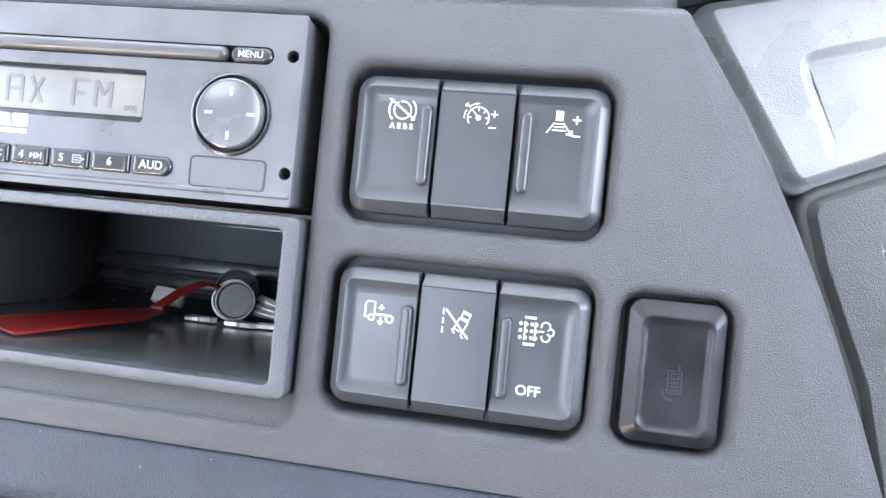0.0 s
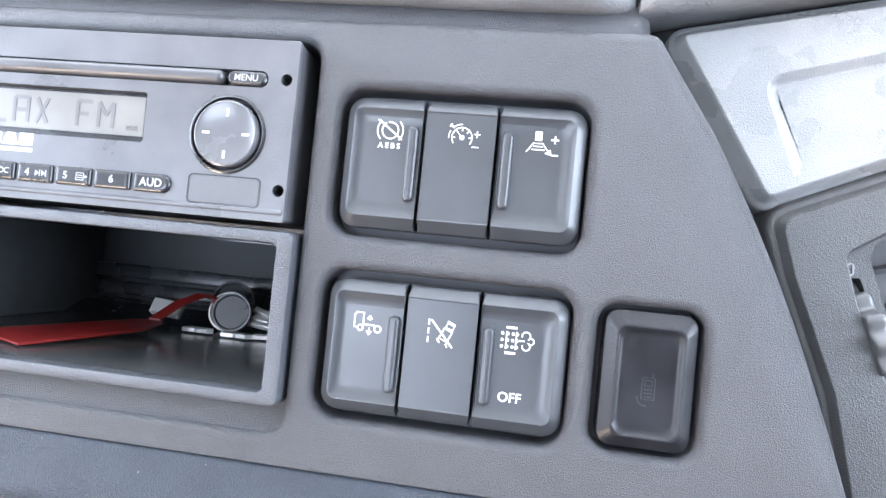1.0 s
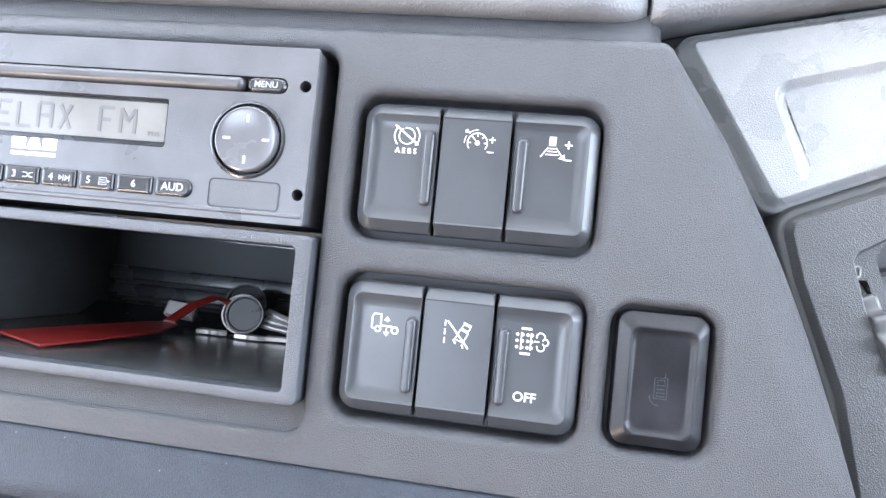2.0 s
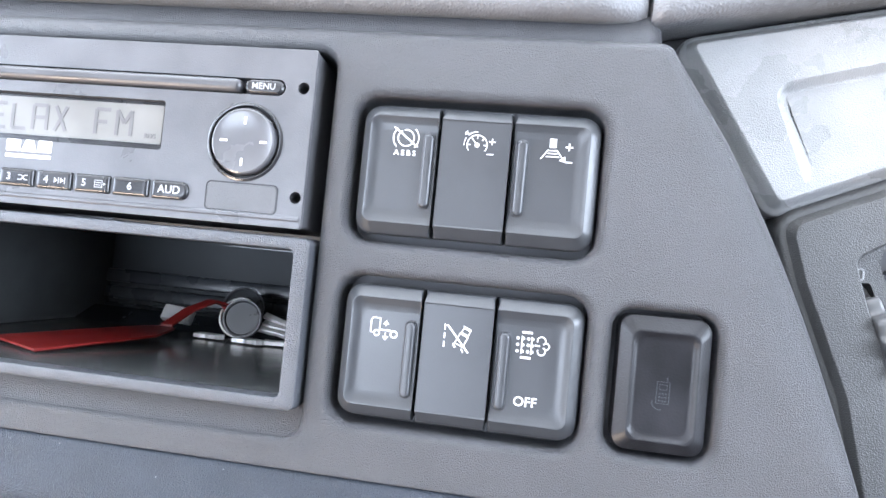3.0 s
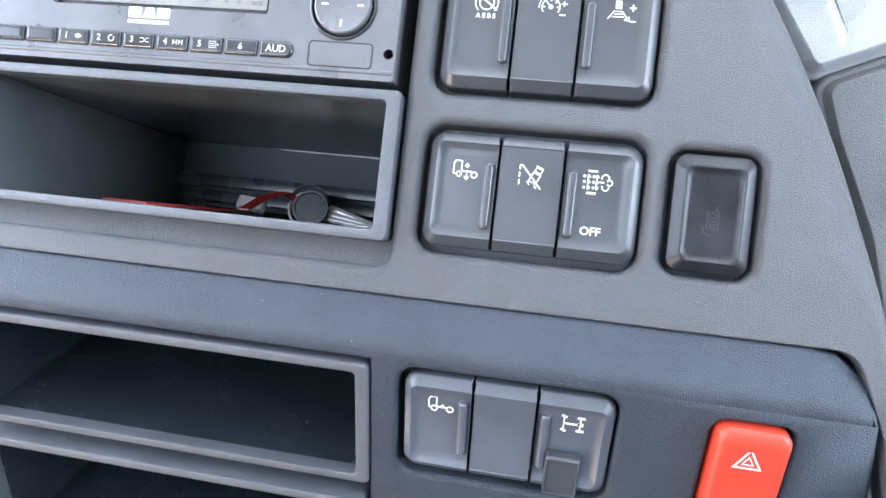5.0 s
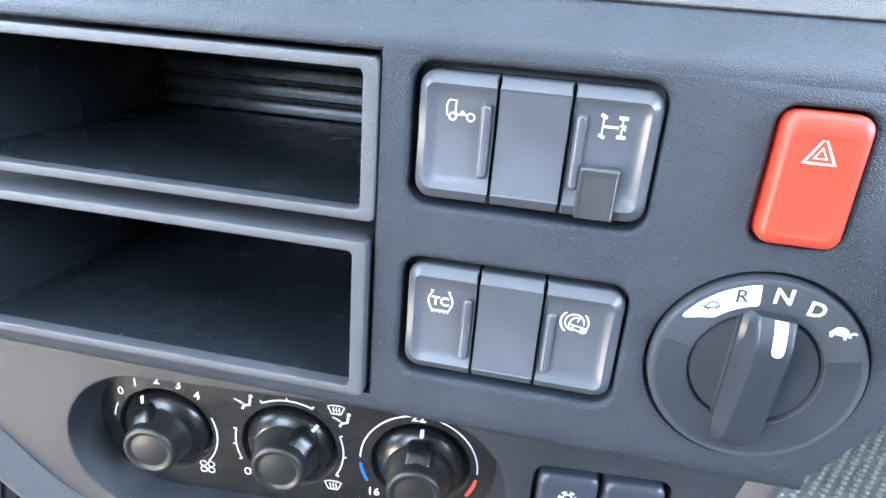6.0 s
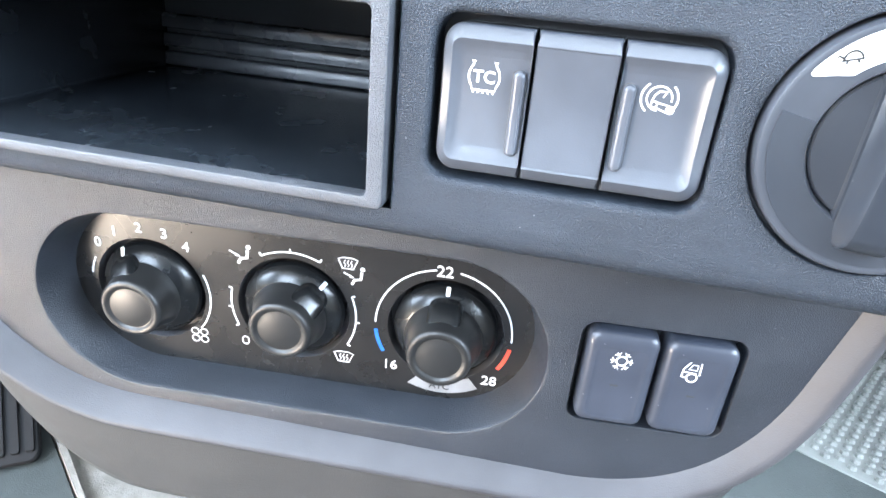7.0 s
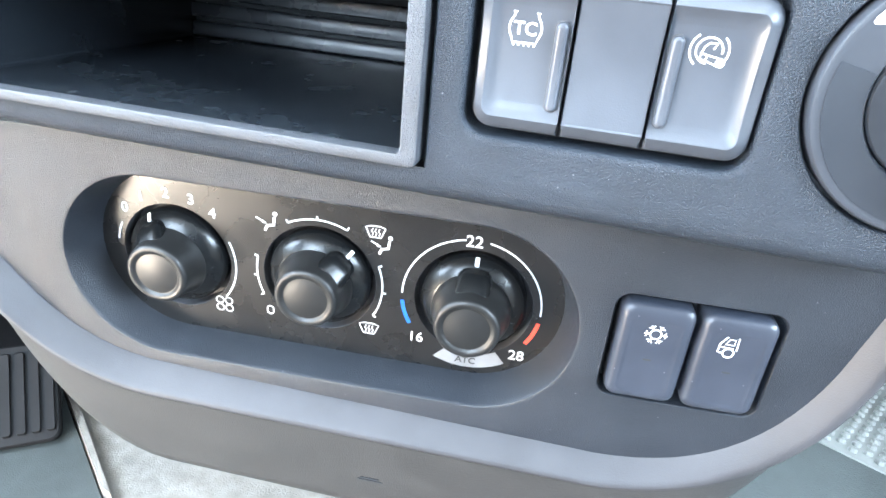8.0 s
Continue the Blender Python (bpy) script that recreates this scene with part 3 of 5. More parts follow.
PHONE = [("o", [(-1.6, -3.4), (2.2, -3.4), (2.2, 3.2), (-1.6, 3.2)], 0.5), ("l", [(1.4, 3.2), (1.4, 4.8)], 0.5), ("o", [(-0.8, 0.8), (1.4, 0.8), (1.4, 2.4), (-0.8, 2.4)], 0.4),
         *[("f", circle(x, y, 0.35, 8)) for x in (-0.6, 0.3, 1.2) for y in (-0.4, -1.5, -2.6)], ("a", -0.4, -3.0, 2.4, 170, 280, 0.5)]
# The telephone's relief is painted: a paler tone for the light it catches.
cushion_button("blanking_button", FU @ pose(0.0664, 0.0512, 0), "dull black blanking button with embossed telephone", "button", 0.0140, 0.0212, BLANK,
               [(0.0, -0.0022, PHONE)], edge=0.0040, rise=0.0014, mark_mat=DIAL_DARK, top_edge=0.0050, crisp=True, sunk=0.0012)


# ---- radio bays ----
def storage_tray(m, label, l, r, b, t, proud, inside):
    """An open tray with a grained frame, proud of the panel, and ribbed walls."""
    ob = thing("storage_tray", m, label, "storage tray", "storage trays in the dash")
    e, deep = 0.0058, 0.155
    bm = bmesh.new()
    inner = lambda o: rr(l + e - o, r - e + o, b + e * 0.75 - o, t - e * 0.75 + o, 0.0020)
    loft(bm, [at(rr(l, r, b, t, 0.0026), -0.03), at(rr(l, r, b, t, 0.0026), proud - 0.0016), at(rr(l + 0.0004, r - 0.0004, b + 0.0004, t - 0.0004, 0.0023), proud - 0.0005),
              at(rr(l + 0.0014, r - 0.0014, b + 0.0014, t - 0.0014, 0.0012), proud), at(inner(0.0010), proud), at(inner(0.0003), proud - 0.0003), at(inner(0), proud - 0.0012), at(inner(0), proud - 0.006)])
    part("frame", bm, FRAME, ob)
    bm = bmesh.new()
    loft(bm, [at(inner(0.0002), proud - 0.0055), at(inner(0.0002), -deep)], last=True)
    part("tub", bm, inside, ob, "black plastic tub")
    # Matt sheet added over the tub's back so it mirrors no lamp.
    part("back_panel", box(bmesh.new(), l + e + 0.0004, r - e - 0.0004, b + e * 0.75 + 0.0004, t - e * 0.75 - 0.0004, -deep + 0.0004, -deep + 0.0012), TRAY_BACK, ob)
    for k in range(3):
        bm, y = bmesh.new(), b + 0.0085 + 0.0102 * k
        prof = [(y + v, -deep + w) for v, w in ((-0.0038, 0.0), (-0.0038, 0.0040), (-0.0034, 0.0048), (-0.0026, 0.0051), (0.0000, 0.0049), (0.0028, 0.0043), (0.0036, 0.0037), (0.0039, 0.0026), (0.0039, 0.0))]
        loft(bm, [[(x, v, w) for v, w in prof] for x in (l + e, r - e)], closed=True, first=True, last=True)
        part("rib", bm, RIB, ob)
    return ob


BAY_LEFT = BAY_RIGHT - 0.190
storage_tray(FU, "black open storage tray holding keys, below the radio", BAY_LEFT + 0.001, -0.0498, 0.0285, 0.0862, 0.0036, TRAY_HAZED)
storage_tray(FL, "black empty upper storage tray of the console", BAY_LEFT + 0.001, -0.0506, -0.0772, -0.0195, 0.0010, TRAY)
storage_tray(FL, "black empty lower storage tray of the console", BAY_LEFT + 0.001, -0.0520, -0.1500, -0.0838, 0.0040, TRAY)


def radio():
    m = FU
    ob = thing("car_radio", m, "black truck radio with lit grey display above the key tray", "radio")
    l, r, b, t, w = -0.2420, -0.0538, 0.0888, 0.1493, 0.0036
    bm = bmesh.new()
    loft(bm, [at(rr(l, r, b, t, 0.0010), w - 0.0016), at(rr(l, r, b, t, 0.0010), w - 0.0003), at(rr(l + 0.0001, r - 0.0001, b + 0.0001, t - 0.0001, 0.0010), w - 0.0001), at(rr(l + 0.0003, r - 0.0003, b + 0.0003, t - 0.0003, 0.0009), w)])
    o = 0.0003
    screen = rr(-0.2010, -0.1068, 0.1118, 0.1290, 0.0012)
    sheet(bm, rr(l + o, r - o, b + o, t - o, 0.0009), [screen, rr(l + 0.006, -0.0640, 0.1330, 0.1386, 0.0027), circle(-0.0764, 0.1167, 0.0128, 48),
                                                  circle(-0.0577, 0.1361, 0.0020, 20), circle(-0.0567, 0.0992, 0.0020, 20)], w)
    for c in ((-0.0577, 0.1361), (-0.0567, 0.0992)):
        loft(bm, [at(circle(*c, 0.0020, 20), w), at(circle(*c, 0.0020, 20), w - 0.012)])
    part("face", bm, RADIO, ob)
    part("casing", loft(bmesh.new(), [at(rr(l + 0.0003, r - 0.0003, b + 0.0003, t - 0.0003, 0.0010), q) for q in (-0.06, w - 0.0014)]), GAP, ob)
    bm = bmesh.new()
    loft(bm, [at(screen, w), at(screen, w - 0.0030)])
    slot = rr(l + 0.006, -0.0640, 0.1330, 0.1386, 0.0027)
    loft(bm, [at(slot, w), at(slot, w - 0.0040)], last=True)
    loft(bm, [at(circle(-0.0764, 0.1167, 0.0128, 48), w), at(circle(-0.0764, 0.1167, 0.0128, 48), w - 0.003)], last=True)
    for c in ((-0.0577, 0.1361), (-0.0567, 0.0992)):
        fill(bm, circle(*c, 0.0020, 20), w - 0.012)
    part("recess", bm, GAP, ob)
    bm = bmesh.new()
    fill(bm, screen, w - 0.0028)
    part("display_surround", bm, RADIO_KEY, ob)
    bm = bmesh.new()
    glass = rr(-0.1945, -0.1085, 0.1140, 0.1277, 0.0006)
    slab(bm, glass, w - 0.0030, w - 0.0022)
    display = part("display", bm, LCD, ob, "pale grey liquid crystal display")
    # fourteen-segment characters
    def seg(ch, x, v, cw, chh):
        strokes = {"R": [((0, 0), (0, 1)), ((0, 1), (1, 1)), ((1, 1), (1, .5)), ((0, .5), (1, .5)), ((.5, .5), (1, 0))], "E": [((0, 0), (0, 1)), ((0, 1), (1, 1)), ((0, .5), (.8, .5)), ((0, 0), (1, 0))],
                   "L": [((0, 0), (0, 1)), ((0, 0), (1, 0))], "A": [((0, 0), (0, 1)), ((0, 1), (1, 1)), ((1, 1), (1, 0)), ((0, .5), (1, .5))], "X": [((.1, 0), (.9, 1)), ((.1, 1), (.9, 0))],
                   "F": [((0, 0), (0, 1)), ((0, 1), (1, 1)), ((0, .5), (.8, .5))], "M": [((0, 0), (0, 1)), ((0, 1), (.5, .5)), ((.5, .5), (1, 1)), ((1, 1), (1, 0))], " ": []}[ch]
        for a, c in strokes:
            stroke(bm, [(x + a[0] * cw, v + a[1] * chh), (x + c[0] * cw, v + c[1] * chh)], 0.0013, w - 0.0021)
    for k, ch in enumerate("RELAX FM"):
        if ch != " ":
            bm = bmesh.new()
            seg(ch, -0.1835 + k * 0.00825, 0.1162, 0.0054, 0.0088)
            part("character", bm, SEGMENT, display)
    for p, q, wide in (((-0.1930, 0.1225), (-0.1900, 0.1225), 0.0014), ((-0.1930, 0.1180), (-0.1880, 0.1180), 0.0016)):
        part("small_segment", stroke(bmesh.new(), [p, q], wide, w - 0.0021), SEGMENT, display)
    icon(display, -0.1128, 0.1166, w - 0.0021, [("t", "RDS", 2.5, 0, 0, 0.0)], SEGMENT)
    # disc slot bar and its menu key
    bm = bmesh.new()
    s = 0.0004
    loft(bm, [at(rr(l + 0.006 + q, -0.0790 - q, 0.1330 + q, 0.1386 - q, 0.0026), w + d) for q, d in ((s, -0.003), (s, -0.0006), (0.0006, 0.0004), (0.0010, 0.0011), (0.0016, 0.0016), (0.0022, 0.0018), (0.0026, 0.0018))], last=True)
    part("disc_slot", bm, SLOT, ob, "dark rounded disc slot bar")
    bm = bmesh.new()
    loft(bm, [at(rr(-0.0785 + q, -0.0646 - q, 0.1333 + q, 0.1383 - q, 0.0024), w + d) for q, d in ((0, -0.003), (0, -0.0002), (0.0006, 0.0006), (0.0012, 0.0008))], last=True)
    key = part("key", bm, RADIO_KEY, ob)
    icon(key, -0.0715, 0.1358, w + 0.0008, [("t", "MENU", 3.1, 0, 0, 0.02)], PRINT)
    # rotary control
    bm = bmesh.new()
    turned(bm, [(0.0113, w - 0.003), (0.0113, w + 0.0010), (0.0110, w + 0.0017), (0.0105, w + 0.0020), (0.0101, w + 0.0018), (0.0080, w + 0.0013), (0.0050, w + 0.0010), (0.0020, w + 0.0009)], -0.0764, 0.1167)
    knob = part("rotary_knob", bm, RADIO_KNOB, ob, "grey satin rotary knob with four white ticks")
    for a in range(4):
        icon(knob, -0.0764 + 0.0074 * math.cos(a * math.pi / 2), 0.1167 + 0.0074 * math.sin(a * math.pi / 2), w + 0.0013, [("l", [(-1.6, 0), (1.6, 0)], 0.8)], turn=90 * a, name="tick")
    bm = bmesh.new()
    loft(bm, [at(circle(-0.0764, 0.1167, rad, 64), w + d) for rad, d in ((0.0135, -0.0002), (0.0134, 0.0004), (0.0128, 0.0007), (0.0124, 0.0006), (0.0122, 0.0), (0.0122, -0.002))])
    part("knob_ring", bm, RADIO_KEY, ob)
    # blank label field
    bm = bmesh.new()
    stroke(bm, rr(-0.0884, -0.0630, 0.0930, 0.1026, 0.0016), 0.00045, w + 0.0001, True)
    part("label_outline", bm, RADIO_KEY, ob)
    bm = bmesh.new()
    slab(bm, rr(-0.0881, -0.0633, 0.0933, 0.1023, 0.0014), w - 0.001, w + 0.00025, 0.0002)
    part("label_field", bm, TEXTURED, ob)
    # station keys
    x = -0.0945
    names = ["AUD", "6", "5", "4", "3", "2", "1", "", ""]
    for k, n in enumerate(names):
        bm = bmesh.new()
        wd = 0.0136
        cx = x - wd / 2 - k * 0.0147
        rad = (0.0006, 0.0029, 0.0029, 0.0006) if k == 0 else 0.0006
        loft(bm, [at(rr(cx - wd / 2 + q, cx + wd / 2 - q, 0.0950 + q, 0.1014 - q, rad), w + d) for q, d in ((0, -0.002), (0, 0.0002), (0.0002, 0.0007), (0.0006, 0.0011), (0.0011, 0.0013), (0.0018, 0.0013))], last=True)
        key = part("key", bm, RADIO_KEY, ob)
        if n == "AUD":
            icon(key, cx, 0.0982, w + 0.0013, [("t", n, 3.9, 0, 0, 0.05)], PRINT)
        elif n:
            icon(key, cx - (0.0026 if n != "6" else 0), 0.0982, w + 0.0013, [("t", n, 3.6, 0, 0, 0.06)], PRINT)
            sign = {"5": [("o", [(-1.4, -1.2), (1.4, -1.2), (1.4, 1.2), (-1.4, 1.2)], 0.3), ("l", [(-1, 0.4), (1, 0.4)], 0.25), ("l", [(-1, -0.4), (1, -0.4)], 0.25), ("f", [(1.9, -0.5), (2.8, 0), (1.9, 0.5)])],
                    "4": [("f", [(-2.4, -1), (-1.0, 0), (-2.4, 1)]), ("l", [(-0.7, -1.1), (-0.7, 1.1)], 0.3), ("f", [(0, -1), (1.4, 0), (0, 1)]), ("l", [(1.7, -1.1), (1.7, 1.1)], 0.3)],
                    "3": [("l", [(-2, -0.8), (-0.6, -0.8), (0.8, 0.8), (2, 0.8)], 0.35), ("l", [(-2, 0.8), (-0.6, 0.8), (0.8, -0.8), (2, -0.8)], 0.35)],
                    "2": [("a", 0, 0, 1.2, 70, 390, 0.4)], "1": [("f", [(-0.2, -1.1), (1.6, 0), (-0.2, 1.1)]), ("l", [(-0.7, -1), (-0.7, 1)], 0.3), ("l", [(-1.4, -0.7), (-1.4, 0.7)], 0.3)]}.get(n)
            if sign:
                icon(key, cx + 0.0030, 0.0982, w + 0.0013, sign, PRINT)
    # maker's badge as a plain shape
    icon(ob, -0.1572, 0.1082, w, [("f", rr(-9.0, -3.4, -0.6, 3.6, 0.5, 2)), ("f", [(-3.0, -0.6), (3.2, -0.6), (1.6, 3.6), (-1.4, 3.6)]), ("f", rr(3.6, 9.0, -0.6, 3.6, 0.4, 2)), ("f", rr(-9.0, 9.0, -2.9, -1.6, 0.1, 2))], name="badge")
    # lower lip of the face
    bm = bmesh.new()
    loft(bm, [[(x, v, q) for x in (l + 0.001, r - 0.001)] for v, q in ((0.0930, w), (0.0924, w + 0.0005), (0.0916, w + 0.0005), (0.0908, w - 0.0003))], closed=False)
    part("lower_lip", bm, RADIO, ob)


radio()


# ---- the dash: lower panel ----
def lower_panel():
    bm = bmesh.new()
    top, fold = -0.0160, -0.1500
    holes = [hole(bm, GROUP_W[0], GROUP_W[1], v - GROUP_H, v + GROUP_H, 0.0075, 0.014, fillet=0.0024) for v in ROWS_LOW]
    holes.append(hole(bm, 0.0738, 0.1016, -0.0655, -0.0217, 0.0055, 0.014, fillet=0.0015))
    dial = circle(0.0870, -0.1110, 0.0368, 72)
    holes.append(dial)
    loft(bm, [at(dial, 0.0), at(circle(0.0870, -0.1110, 0.0362, 72), -0.0006), at(circle(0.0870, -0.1110, 0.0360, 72), -0.010)])
    left = -0.36
    # right border: nearly straight down, then in along the foot
    border = rounded_line([(0.1240, top), (0.1395, -0.1130), (0.1150, fold)], [0.022])
    # the bays cut the left half, so the flat face is the part right of them plus the strips above and below
    outer = [(BAY_RIGHT - 0.0010, top), (BAY_RIGHT - 0.0010, fold)] + border[::-1]
    sheet(bm, outer, holes)
    # bay wall
    loft(bm, [[(BAY_RIGHT - 0.0010, v, 0.0), (BAY_RIGHT - 0.0018, v, -0.0012), (BAY_RIGHT - 0.0018, v, -0.16)] for v in (top, fold)], closed=False)
    # shoulder that rolls up and back to the seam under the upper panel
    shoulder = [(-0.0160, 0.0), (-0.0150, -0.00004), (-0.0138, -0.0002), (-0.0126, -0.0006), (-0.0114, -0.0012), (-0.0100, -0.0022), (-0.0080, -0.0040), (-0.0050, -0.0068), (-0.0014, -0.0100), (0.0022, -0.0131), (0.0030, -0.0143), (0.0026, -0.0165), (0.0006, -0.0300)]
    xs = [left, -0.15, BAY_RIGHT - 0.001] + [BAY_RIGHT - 0.001 + (0.1240 - BAY_RIGHT) * i / 16 for i in range(1, 17)]
    loft(bm, [[(x, v - max(0.0, (x - 0.1040) / 0.0200) ** 2.2 * 0.011 * (v + 0.016) / 0.020, w) for x in xs] for v, w in shoulder], closed=False)
    # right flank
    loft(bm, [at(border, 0.0), at(offset_line(border, -0.0012), -0.0006), at(offset_line(border, -0.0030), -0.0050), at(offset_line(border, -0.0034), -0.040)], closed=False)
    loft(bm, [[(0.1240, -0.0160, 0.0), (0.1252, -0.0165, -0.0006), (0.1270, -0.017, -0.005), (0.1272, -0.017, -0.04)], [(0.1240, -0.0068 - 0.002, -0.0139), (0.1252, -0.0088, -0.0145), (0.1262, -0.0088, -0.018), (0.1262, -0.0088, -0.04)]], closed=False)
    # foot: rounds under the panel and runs back to the climate console
    foot = [(-0.1500, 0.0), (-0.1545, -0.0002), (-0.1575, -0.0010), (-0.1596, -0.0030), (-0.1610, -0.0060), (-0.1640, -0.0200), (-0.1690, -0.0480), (-0.1720, -0.0700)]
    fx = [left, -0.15, BAY_RIGHT - 0.001, 0.0, 0.05, 0.09, 0.1150]
    loft(bm, [[(x, v, w) for x in fx] for v, w in foot], closed=False)
    panel = part("lower_panel", bm, LOWER, dashboard, "grained anthracite lower panel with rounded shoulder", ON_LOWER, sharp=50)
    # strips of the face above and below the bays
    bm = bmesh.new()
    loft(bm, [[(x, v, w) for x in (left, BAY_RIGHT - 0.001)] for v, w in ((-0.0174, -0.03), (-0.0174, -0.0012), (-0.0168, -0.0002), (-0.0160, 0.0))], closed=False)
    loft(bm, [[(x, v, w) for x in (left, BAY_RIGHT - 0.001)] for v, w in ((-0.1540, -0.0002), (-0.1528, -0.0002), (-0.1520, -0.0012), (-0.1520, -0.03))], closed=False)
    part("bay_lip", bm, LOWER, panel, sharp=50)
    for v in ROWS_LOW:
        part("recess_floor", box(bmesh.new(), GROUP_W[0] - 0.001, GROUP_W[1] + 0.001, v - GROUP_H - 0.001, v + GROUP_H + 0.001, -0.016, -0.0125), GAP, panel)
    part("recess_floor", box(bmesh.new(), 0.0728, 0.1026, -0.0665, -0.0207, -0.016, -0.0125), GAP, panel)
    part("recess_floor", box(bmesh.new(), 0.0480, 0.1260, -0.1500, -0.0720, -0.013, -0.0095), GAP, panel)


lower_panel()

# hazard button
TRI = [("o", [(-4.4, -3.6), (4.4, -3.6), (0, 4.2)], 1.5), ("o", [(-1.8, -2.1), (1.8, -2.1), (0, 1.1)], 0.8)]
cushion_button("hazard_button", FL @ pose(0.0877, -0.0436, 0), "bright red hazard button with white warning triangle", "button", 0.0125, 0.0208, HAZARD,
               [(-0.0008, 0.0098, TRI)], edge=0.0034, rise=0.0044, top_edge=0.0060)


def gear_dial():
    m = FL @ pose(0.0870, -0.1110, 0)
    ob = thing("gear_selector", m, "slate grey rotary gear selector pointing at N", "gear selector")
    bm = bmesh.new()
    prof = [(0.0350, -0.009), (0.0350, 0.0016), (0.0344, 0.0026), (0.0330, 0.0030), (0.0222, 0.0012), (0.0216, 0.0004), (0.0212, -0.0050)]
    loft(bm, [at(circle(0, 0, r, 96), w) for r, w in prof])
    ring = part("ring", bm, DIAL, ob, "slate ring with R N D marks")
    bm = bmesh.new()
    rim = arc(0, 0, 0.0322, 166, 379, 48) + arc(0, 0, 0.0226, 379, 166, 48)
    loft(bm, [[(x, y, 0.0012 + (math.hypot(x, y) - 0.0222) / 0.0108 * 0.0018 - 0.0006 + k) for x, y in rim] for k in (-0.001, 0.0009)], first=True, last=True)
    part("finger_rest", bm, DIAL_DARK, ring)
    bm = bmesh.new()
    turned(bm, [(0.0210, -0.006), (0.0210, -0.0006), (0.0204, 0.0002), (0.0120, 0.0006), (0.002, 0.0006)], n=72)
    part("inner_disc", bm, DIAL_DARK, ob)
    bm = bmesh.new()
    # grip: a broad bar whose head slopes down to the ring, with a hollow left flank and a thin edge
    rise = ((-0.0285, 0.0), (-0.0281, 0.30), (-0.0271, 0.58), (-0.0253, 0.80), (-0.0225, 0.94), (-0.010, 1.0), (0.002, 1.0), (0.0105, 1.0), (0.0132, 0.97), (0.0155, 0.88), (0.0180, 0.74), (0.0204, 0.56), (0.0218, 0.42), (0.0224, 0.20))
    secs = []
    for y, k in rise:
        hgt = 0.0005 + 0.0100 * k
        flank = 0.0098 + 0.0012 * y / 0.0224
        secs.append([(-flank, y, -0.001), (-flank, y, 0.0006), (-flank + 0.0005, y, 0.0007 + hgt * 0.10), (-flank * 0.88, y, hgt * 0.17), (-0.0076, y, hgt * 0.30), (-0.0065, y, hgt * 0.56), (-0.0058, y, hgt * 0.86), (-0.0051, y, hgt * 0.97), (-0.0040, y, hgt),
                     (0.0046, y, hgt), (0.0056, y, hgt * 0.97), (0.0063, y, hgt * 0.88), (0.0070, y, 0.0008), (0.0070, y, -0.001)])
    loft(bm, secs, closed=True, first=True, last=True)
    grip = part("grip", bm, GRIP, ob, "dark satin grip with white pointer", m=pose(0, 0, 0, 0, 0, -4.0), sharp=25)
    bm = bmesh.new()
    rows = []
    for y, half in ((0.0112, 0.0006), (0.0115, 0.0012), (0.0121, 0.0017), (0.0132, 0.0019), (0.0155, 0.0020), (0.0180, 0.0020), (0.0204, 0.0021), (0.0217, 0.0021)):
        k = next(a[1] + (b[1] - a[1]) * (y - a[0]) / (b[0] - a[0]) for a, b in zip(rise, rise[1:]) if a[0] <= y <= b[0])
        z = 0.0005 + 0.0100 * k
        rows.append([(0.0012 - half, y, z - 0.0003), (0.0012 + half, y, z - 0.0003), (0.0012 + half, y, z + 0.0002), (0.0012 - half, y, z + 0.0002)])
    part("pointer", loft(bm, rows, first=True, last=True), WHITE, grip)
    # markings round the ring
    def on(a, r=0.0285):
        return r * math.cos(radians(a)), r * math.sin(radians(a))
    bm, band = bmesh.new(), []
    for r, first, last in ((0.0248, 101.0, 133.0), (0.0256, 99.7, 135.6), (0.0275, 99.5, 139.8), (0.0296, 99.5, 144.4), (0.0316, 99.5, 147.6), (0.0325, 99.5, 147.4), (0.0329, 99.8, 145.4)):
        band.append([(x, y, 0.00015 + 0.0012 + (r - 0.0222) / 0.0108 * 0.0018) for x, y in arc(0, 0, r, first, last, 16)])
    loft(bm, band, closed=False)
    part("white_band", bm, WHITE, ring)
    slope = lambda r: 0.0012 + (r - 0.0222) / 0.0108 * 0.0018 + 0.0004
    TURTLE = [("a", 0, -0.4, 2.3, 0, 180, 0.45), ("l", [(-2.8, -0.4), (2.6, -0.4)], 0.45), ("l", [(-2.4, 0.2), (-3.4, 1.0), (-4.0, 0.7)], 0.45), ("l", [(-1.3, -0.5), (-1.6, -1.4)], 0.5), ("l", [(1.2, -0.5), (1.5, -1.4)], 0.5)]
    for a, sign, mat, size, turn in ((111, [("t", "R", 7.2, 0, 0)], BLACK_PRINT, 1, 4), (86.0, [("t", "N", 8.2, 0, 0, 0.16)], WHITE, 1, 1), (64.0, [("t", "D", 7.6, 0, 0, 0.14)], WHITE, 1, -4),
                                     (130, TURTLE, BLACK_PRINT, 0.95, 14), (42, [("f", arc(0, -0.4, 2.3, 0, 180, 10)), ("l", [(-2.6, -0.4), (2.8, -0.4)], 0.6), ("l", [(2.2, 0.0), (3.2, 1.0), (3.9, 0.6)], 0.6), ("l", [(-1.6, -0.5), (-2.0, -1.6)], 0.7), ("l", [(1.2, -0.5), (1.6, -1.6)], 0.7)], WHITE, 1.2, -3)):
        x, y = on(a, 0.0292)
        o = icon(ring, x, y, slope(0.0292), sign, mat, scale=size, turn=turn)
